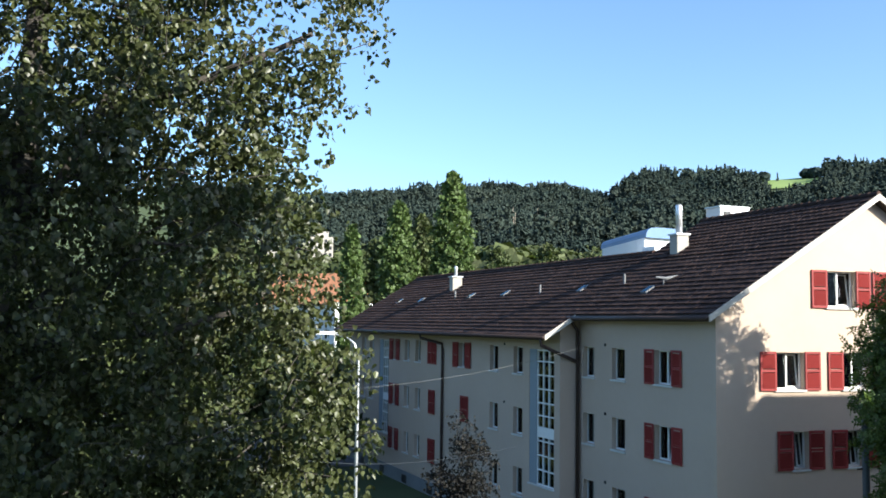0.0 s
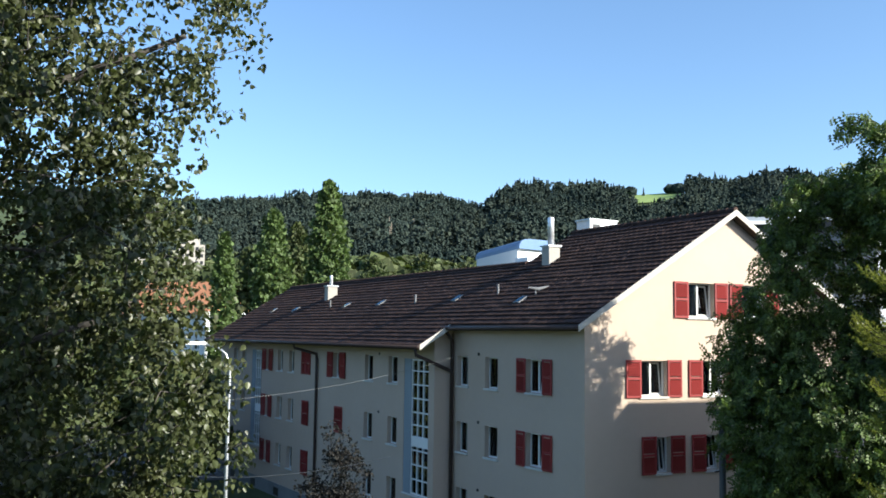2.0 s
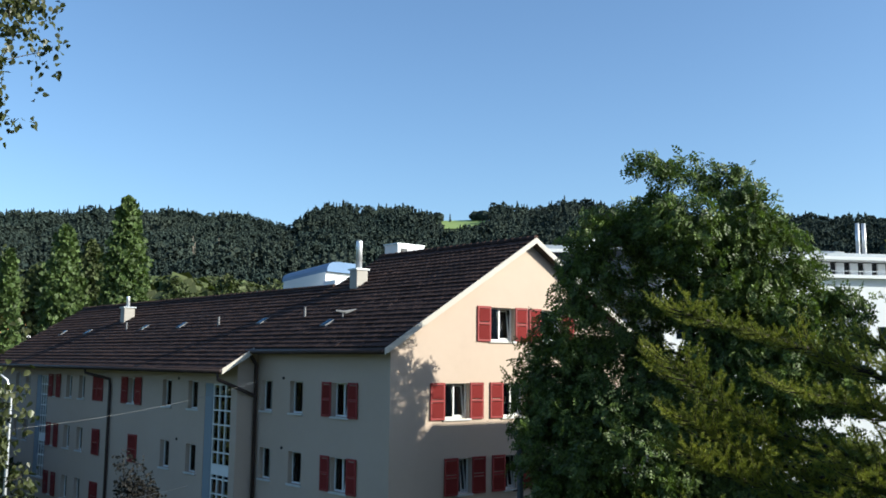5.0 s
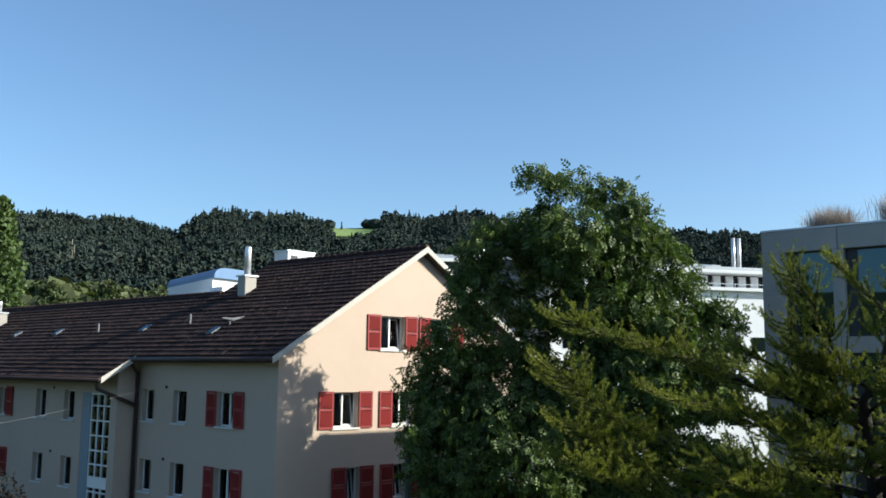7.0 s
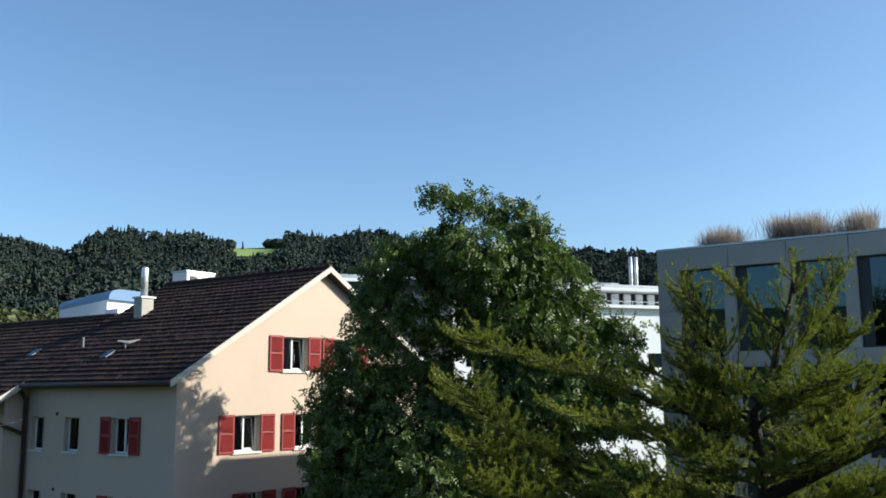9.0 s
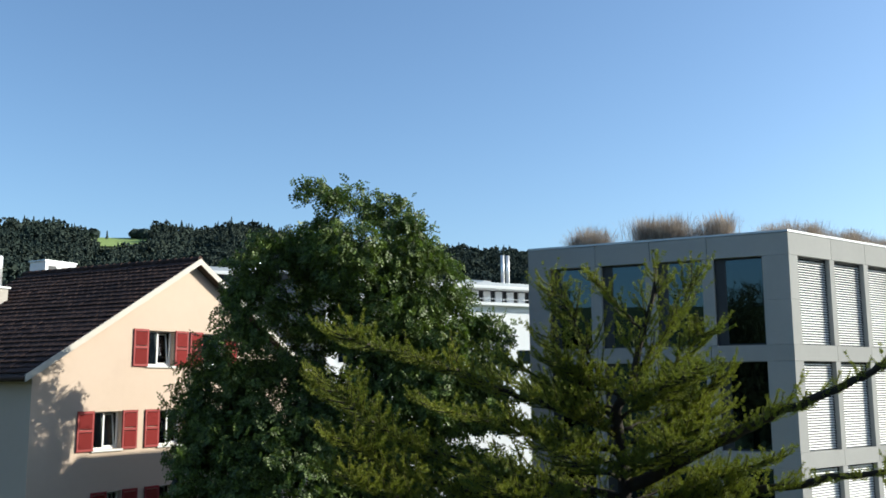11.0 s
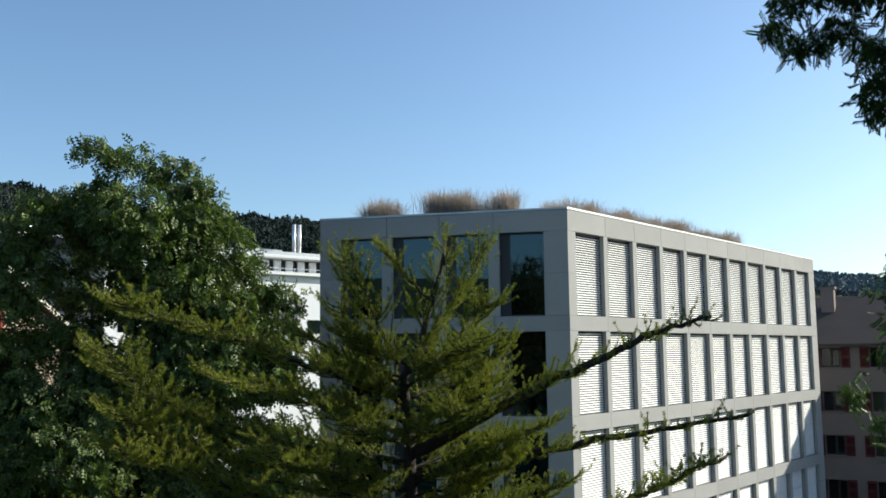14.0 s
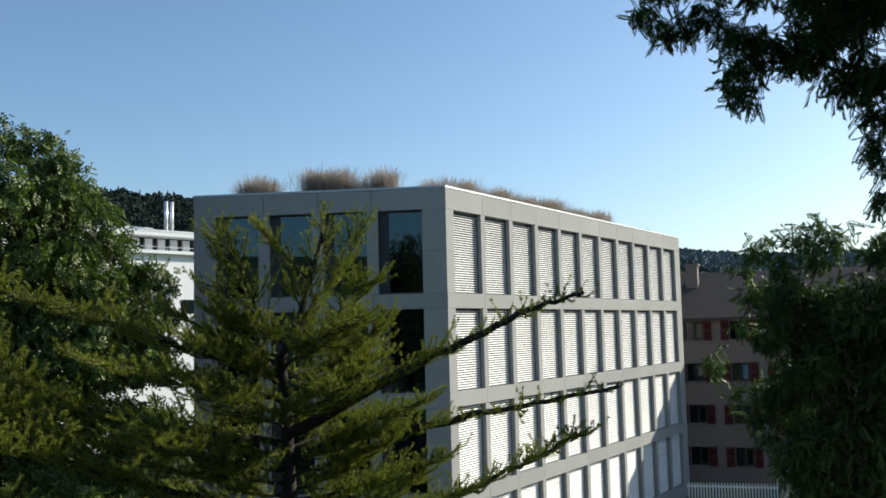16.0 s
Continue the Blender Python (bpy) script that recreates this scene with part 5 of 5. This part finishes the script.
    limb([(52.4, 3.2), (51.2, 4.6), (50.2, 5.7), (49.6, 6.4)], D0, 7.9, 0.012, 20, 0.24)
    limb([(51.0, -4.9), (53.8, -2.2), (55.9, -0.5), (56.8, 0.4)], D0, 7.7, 0.02, 28, 0.38)
    limb([(51.3, -7.9), (55.1, -5.6), (57.9, -4.8), (59.9, -4.2)], D0, 7.4, 0.02, 30, 0.4)
    limb([(51.3, -10), (55, -9.4), (58.5, -8.8), (60.5, -7.6)], D0, 7.3, 0.02, 32, 0.42)
    limb([(51.3, -12), (55.5, -11.5), (59.5, -10.6), (61.5, -9.6)], D0, 7.3, 0.02, 32, 0.42)
    for k in range(34):
        el = -14.5 + k * 0.42
        side = -1 if k % 2 else 1
        w = rng.uniform(4.5, 12 if side < 0 else 8) * (1 - 0.012 * k)
        limb([(51, el), (51 + side * w * 0.5, el + 0.9), (51 + side * w, el + 2.0)], D0, D0 + rng.uniform(-1.2, 1.2), 0.016, 28, 0.46)
    wood = Soup()
    wood.tube([polar(az, el, D0) for az, el in trunk], [0.1, 0.085, 0.07, 0.06, 0.05, 0.042, 0.034, 0.026, 0.017, 0.007], 10)
    at, way = [], []

    def brush(line, gap):
        line = np.array(line)
        seg = np.diff(line, axis=0)
        lens = np.linalg.norm(seg, axis=1)
        n = max(3, int(lens.sum() / gap))
        q = np.sort(rng.random(n)) * lens.sum()
        i = np.minimum(np.searchsorted(np.cumsum(lens), q), len(lens) - 1)
        f = (q - (np.cumsum(lens) - lens)[i]) / lens[i]
        at.append(line[i] + seg[i] * f[:, None])
        way.append(seg[i] / lens[i][:, None])

    def curve(a, d, L, sag, lift, m=6):
        return [a + d * L * t + np.array([0, 0, L * (lift * t ** 3 - sag * t)]) for t in (q / m for q in range(m + 1))]
    for dense, r0, twigs, length, bare in limbs:
        n = len(dense)
        wood.tube([Vector(q) for q in dense], [r0 + ((0.014 if bare else 0.006) - r0) * (i / (n - 1)) ** 0.8 for i in range(n)], 7)
        brush(dense[n // 2:], 0.008)
        for j in range(twigs):
            f = 0.1 + 0.9 * (j + rng.random()) / twigs
            i = min(int(f * (n - 1)), n - 2)
            a = dense[i] + (dense[i + 1] - dense[i]) * (f * (n - 1) - i)
            axis = dense[min(i + 2, n - 1)] - dense[max(i - 2, 0)]
            axis /= np.linalg.norm(axis)
            lateral = np.cross(axis, [0, 0, 1.0])
            if np.linalg.norm(lateral) < 0.55:
                lateral = np.array([math.cos(j * 2.4), math.sin(j * 2.4), 0.0])
            lateral /= np.linalg.norm(lateral)
            s = 1 if j % 2 else -1
            thin = bare and f > 0.42
            L = length * (1.1 - 0.62 * f) * rng.uniform(0.65, 1.2) * (0.6 if thin else 1)
            d = axis * rng.uniform(0.55, 0.95) + lateral * s * rng.uniform(0.45, 0.9) + np.array([0, 0, rng.uniform(-0.12, 0.22)])
            if thin:
                d += rng.normal(size=3) * 0.35
            d /= np.linalg.norm(d)
            pts = curve(a, d, L, rng.uniform(0.1, 0.4), rng.uniform(0.25, 0.6))
            wood.tube([Vector(q) for q in pts], [0.006 - 0.0006 * q for q in range(7)], 4, caps=False)
            brush(pts, 0.008 if thin else 0.009)
            side = np.cross(d, [0, 0, 1.0])
            side /= np.linalg.norm(side) + 1e-9
            for q in range(1, int(L / 0.08) + 1):
                t = q * 0.08 / L
                if t > 0.92 or rng.random() < (0.3 if thin else 0.12):
                    continue
                k = min(int(t * 6), 5)
                b = pts[k] + (pts[k + 1] - pts[k]) * (t * 6 - k)
                e = d * 0.75 + side * (1 if q % 2 else -1) * rng.uniform(0.4, 0.8) + np.array([0, 0, rng.uniform(-0.1, 0.3)])
                brush(curve(b, e / np.linalg.norm(e), rng.uniform(0.1, 0.22) * (1.15 - 0.5 * t), 0.1, rng.uniform(0.1, 0.6), 4), 0.0085)
    part("trunk", wood.mesh("trunk", BARK, True), tree, at=back)
    per = 8
    P, A = np.repeat(np.concatenate(at), per, 0), np.repeat(np.concatenate(way), per, 0)
    d = rng.normal(size=A.shape)
    d -= A * (d * A).sum(1)[:, None]
    d = d / np.linalg.norm(d, axis=1)[:, None] + A * rng.uniform(0.5, 1.5, (len(A), 1))
    d /= np.linalg.norm(d, axis=1)[:, None]
    x = np.cross(d, rng.normal(size=d.shape))
    x /= np.linalg.norm(x, axis=1)[:, None]
    me = scatter("needles", [(-0.065, 0, 0), (0.065, 0, 0), (0.07, 0.75, 0), (0, 1, 0)], [(0, 1, 2), (0, 2, 3)], P, np.stack([x, d, np.cross(x, d)], 2), rng.uniform(0.016, 0.027, len(P)), NEEDLE)
    part("needles", me, tree, at=back)


make_larch()

# locust: overhanging boughs and the dark tree behind the block's end
LX = ground_at(92, 9)
loc_stem = [(LX.x, LX.y, 0), (LX.x, LX.y, 5), (LX.x, LX.y + 0.1, 9), (LX.x - 0.3, LX.y + 0.5, 12), (LX.x - 0.6, LX.y + 0.9, 14)]
leafy_tree("locust_tree", "locust tree with drooping boughs of fine feathery leaves", loc_stem, [0.22, 0.19, 0.16, 0.1, 0.05],
           sphere_lobes((((74.1, 18.7, 8.0, 0.11, 1), (75.1, 17.6, 8.1, 0.10, 1), (76.1, 17.8, 8.0, 0.11, 1), (77.8, 18.3, 8.1, 0.12, 1), (78.7, 16.6, 8.1, 0.10, 1), (80.0, 16.7, 7.8, 0.13, 1), (79.9, 14.8, 8.1, 0.10, 1), (78.8, 13.7, 8.0, 0.10, 1),
                         (79.2, 13.2, 8.0, 0.10, 1), (79.0, 14.8, 7.9, 0.10, 1), (81.6, 15.6, 8.1, 0.18, 1), (83.5, 16.3, 7.9, 0.20, 1), (83.7, 14.7, 8.1, 0.11, 1), (84.5, 13.3, 7.9, 0.11, 1), (86.0, 14.1, 8.0, 0.21, 1), (86.2, 11.9, 8.0, 0.10, 1),
                         (86.4, 9.9, 8.0, 0.10, 1), (86.8, 8.6, 7.9, 0.10, 1), (88.0, 12.9, 7.8, 0.26, 1), (87.3, 6.7, 8.1, 0.11, 1), (86.2, 6.2, 8.1, 0.10, 1), (80.0, 22.0, 8.0, 0.50, 1), (86.0, 20.0, 8.2, 0.60, 1), (75.5, 21.0, 7.9, 0.26, 1),
                         (94.0, 10.0, 8.2, 0.78, 1)))),
           900, 0.12, pinnate(9, 0.04, 0.15), LEAF_LOCUST, BARK, 20, 0.06, 0.14, 1.3, tip=0.004, gap_scale=1.6, shell=0.1, reach=0.7)
RX = ground_at(86.5, 16)
r_stem = [(RX.x, RX.y, 0), (RX.x, RX.y, 4), (RX.x, RX.y, 7), (RX.x, RX.y, 9.5)]
leafy_tree("locust_tree", "dark dense locust tree in shade", r_stem, [0.2, 0.17, 0.13, 0.07],
           sphere_lobes((((79.2, 4.3, 15.8, 0.15, 1), (80.0, 4.8, 16.2, 0.12, 1), (78.7, 3.6, 16.1, 0.11, 1), (81.9, 4.8, 16.1, 0.17, 1), (83.1, 5.1, 16.2, 0.19, 1), (82.8, 3.8, 16.1, 0.20, 1), (84.3, 4.7, 16.1, 0.16, 1), (80.9, 3.2, 15.8, 0.19, 1),
                         (86.3, 3.9, 15.9, 0.22, 1), (87.4, 3.5, 15.6, 0.47, 1), (84.3, 0.2, 15.7, 0.61, 1), (81.4, 0.9, 15.7, 0.47, 1), (79.5, 1.6, 16.2, 0.20, 1), (79.1, -0.0, 15.8, 0.17, 1), (80.3, -1.0, 15.9, 0.22, 1), (82.7, -2.4, 16.0, 0.62, 1),
                         (80.8, -4.3, 16.3, 0.42, 1), (76.8, -2.3, 16.2, 0.10, 1), (77.3, -2.8, 16.1, 0.10, 1), (78.9, -4.3, 15.9, 0.11, 1), (78.0, -4.0, 16.0, 0.10, 1), (79.2, -5.6, 16.1, 0.16, 1), (81.0, -6.8, 15.6, 0.43, 1), (84.0, -6.2, 16.2, 0.69, 1),
                         (82.3, -9.0, 15.9, 0.48, 1), (85.3, -8.9, 16.1, 0.62, 1), (80.6, -8.4, 16.1, 0.15, 1), (90.0, -2.0, 16.2, 1.53, 1)))),
           1500, 0.2, pinnate(9, 0.04, 0.15), LEAF_LOCUST, BARK, 15, 0.11, 0.22, 1.1, tip=0.006, gap_scale=1.6, shell=0.3, reach=0.8)

# small plum tree against the long wall
PX = ground_at(1.4, 30)
leafy_tree("plum_tree", "small dark-leaved plum tree before the facade, darkened further for shade", [(PX.x, PX.y, 0), (PX.x, PX.y, 2), (PX.x + 0.1, PX.y, 3.6), (PX.x + 0.1, PX.y, 5.4)], [0.09, 0.08, 0.05, 0.02],
           sphere_lobes(((1.5, -8.5, 30, 0.85, 1), (1.2, -6.3, 30, 0.55, 1.0), (2.2, -7.4, 30, 0.4, 0.8), (0.6, -9.6, 30, 0.8, 0.8), (2.0, -10.5, 30, 0.9, 0.7))),
           170, 0.3, (OVATE_V, OVATE_F), LEAF_PLUM, BARK, 26, 0.16, 0.1, 0.5, tip=0.006, gap_scale=1.6)


# poplars and garden trees behind the house
def upright_tree(name, label, az, d, el_top, half_width, mat, n, size, group="", low=-3.0, category="tree", fat=1.0):
    g = ground_at(az, d)
    top = zel(el_top, d)
    r = d * math.tan(radians(half_width))
    t = thing(name, Matrix.Translation(g), label, category, group)
    part("trunk", Soup().tube([(0, 0, -1), (0, 0, top * 0.5), (0, 0, top * 0.92)], [0.35, 0.22, 0.04], 8).mesh("trunk", BARK), t)
    z = rng.uniform(0.12, 1, n)
    prof = np.interp(z, [0.12, 0.3, 0.55, 0.75, 0.9, 0.97, 1.0], [0.75, 1.0 * fat, 0.95 * fat, 0.82, 0.58, 0.32, 0.06]) * r
    a = rng.uniform(0, 6.283, n)
    wob = 1 + 0.38 * np.sin(a * 3 + z * 23) * np.sin(z * 41 + a)
    rad = prof * np.sqrt(rng.uniform(0.15, 1, n)) * wob
    pts = np.stack([rad * np.cos(a), rad * np.sin(a), z * top], 1)
    rots = turns(n, -0.8)
    part("crown", scatter("crown", LEAF_V, LEAF_F, pts, rots, size * rng.uniform(0.6, 1.3, n), mat), t)


upright_tree("poplar_tree", "tall slender green poplar behind the house", 0.5, 112, 9.3, 1.35, LEAF_POPLAR, 9000, 0.55, "poplars")
upright_tree("poplar_tree", "tall slender green poplar behind the house", -2.85, 112, 7.4, 1.25, LEAF_POPLAR, 7000, 0.55, "poplars")
upright_tree("poplar_tree", "tall slender green poplar behind the house", -5.75, 100, 5.9, 0.75, LEAF_POPLAR, 5000, 0.5, "poplars")
upright_tree("garden_tree", "brownish broadleaf tree between the poplars", -1.4, 125, 6.6, 1.2, LEAF_MIXED, 5000, 0.6, "garden trees", fat=1.3)
upright_tree("garden_tree", "green broadleaf tree behind the house", -4.3, 130, 5.0, 1.3, LEAF_MIXED, 5000, 0.6, "garden trees", fat=1.3)
upright_tree("garden_tree", "green broadleaf tree behind the house", 3.4, 135, 4.6, 1.5, LEAF_MIXED, 4500, 0.6, "garden trees", fat=1.4)
upright_tree("garden_tree", "green broadleaf tree behind the house", 6.4, 150, 4.9, 1.3, LEAF_MIXED, 4500, 0.6, "garden trees", fat=1.4)
for az, d, el, hw in ((-17, 60, 3.5, 3), (-22, 55, 2.5, 3.5), (-13.5, 75, 2.2, 2.2), (-10.5, 70, 0.3, 1.8), (-28, 60, 4, 4), (-7.5, 58, -1.5, 1.6)):
    upright_tree("garden_tree", "sunlit green broadleaf tree beside the yard", az, d, el, hw, LEAF_MIXED, 6000, 0.5, "yard trees", fat=1.4)

# ---- roof tiles ----
RV, LR, EV, LE, U0, U1, UJ = ROOF
TW, TL = 0.30, 0.34
DV = TL * math.cos(math.atan(SLOPE))
tile = Soup()
tile.v = [Vector(p) for p in ((-0.03, -0.148, 0.05), (-0.03, 0.0, 0.058), (-0.03, 0.148, 0.05), (0.37, 0.148, 0.008), (0.37, 0.0, 0.014), (0.37, -0.148, 0.008),
                              (-0.03, -0.148, 0.0), (-0.03, 0.148, 0.0))]
tile.f = [(0, 1, 4, 5), (1, 2, 3, 4), (6, 7, 2, 1, 0), (6, 0, 5), (7, 3, 2)]
tile_mesh = tile.mesh("tile", TILE)
placed = 0
rest_v, rest_f = [], []
v = LE
row = 0
while v < RV - 0.15:
    u0 = JOG - 0.5 if v < EV else U0
    u1 = U1 if v < LR - 0.1 else UJ
    n = int((u1 - u0) / TW)
    course = random.gauss(0.03, 0.03)
    for i in range(n):
        u = u0 + (i + 0.5) * (u1 - u0) / n
        m = Matrix.Translation(inv_house @ H(v, u, roof_z(v) + random.uniform(-0.004, 0.008))) @ along_roof @ Matrix.Rotation(random.gauss(0, 0.012), 4, "Z") @ Matrix.Rotation(course + random.gauss(0, 0.03), 4, "Y")
        if placed < 300 and EV <= v and u < 9.2:
            part("tile", tile_mesh, roof, at=m)
            placed += 1
        else:
            k = len(rest_v)
            rest_v += [m @ p for p in tile.v]
            rest_f += [tuple(k + j for j in f) for f in tile.f]
    v += DV
    row += 1
tagged(part("tiles", mesh_of("tiles", rest_v, rest_f, TILES), roof), kind="stuff")
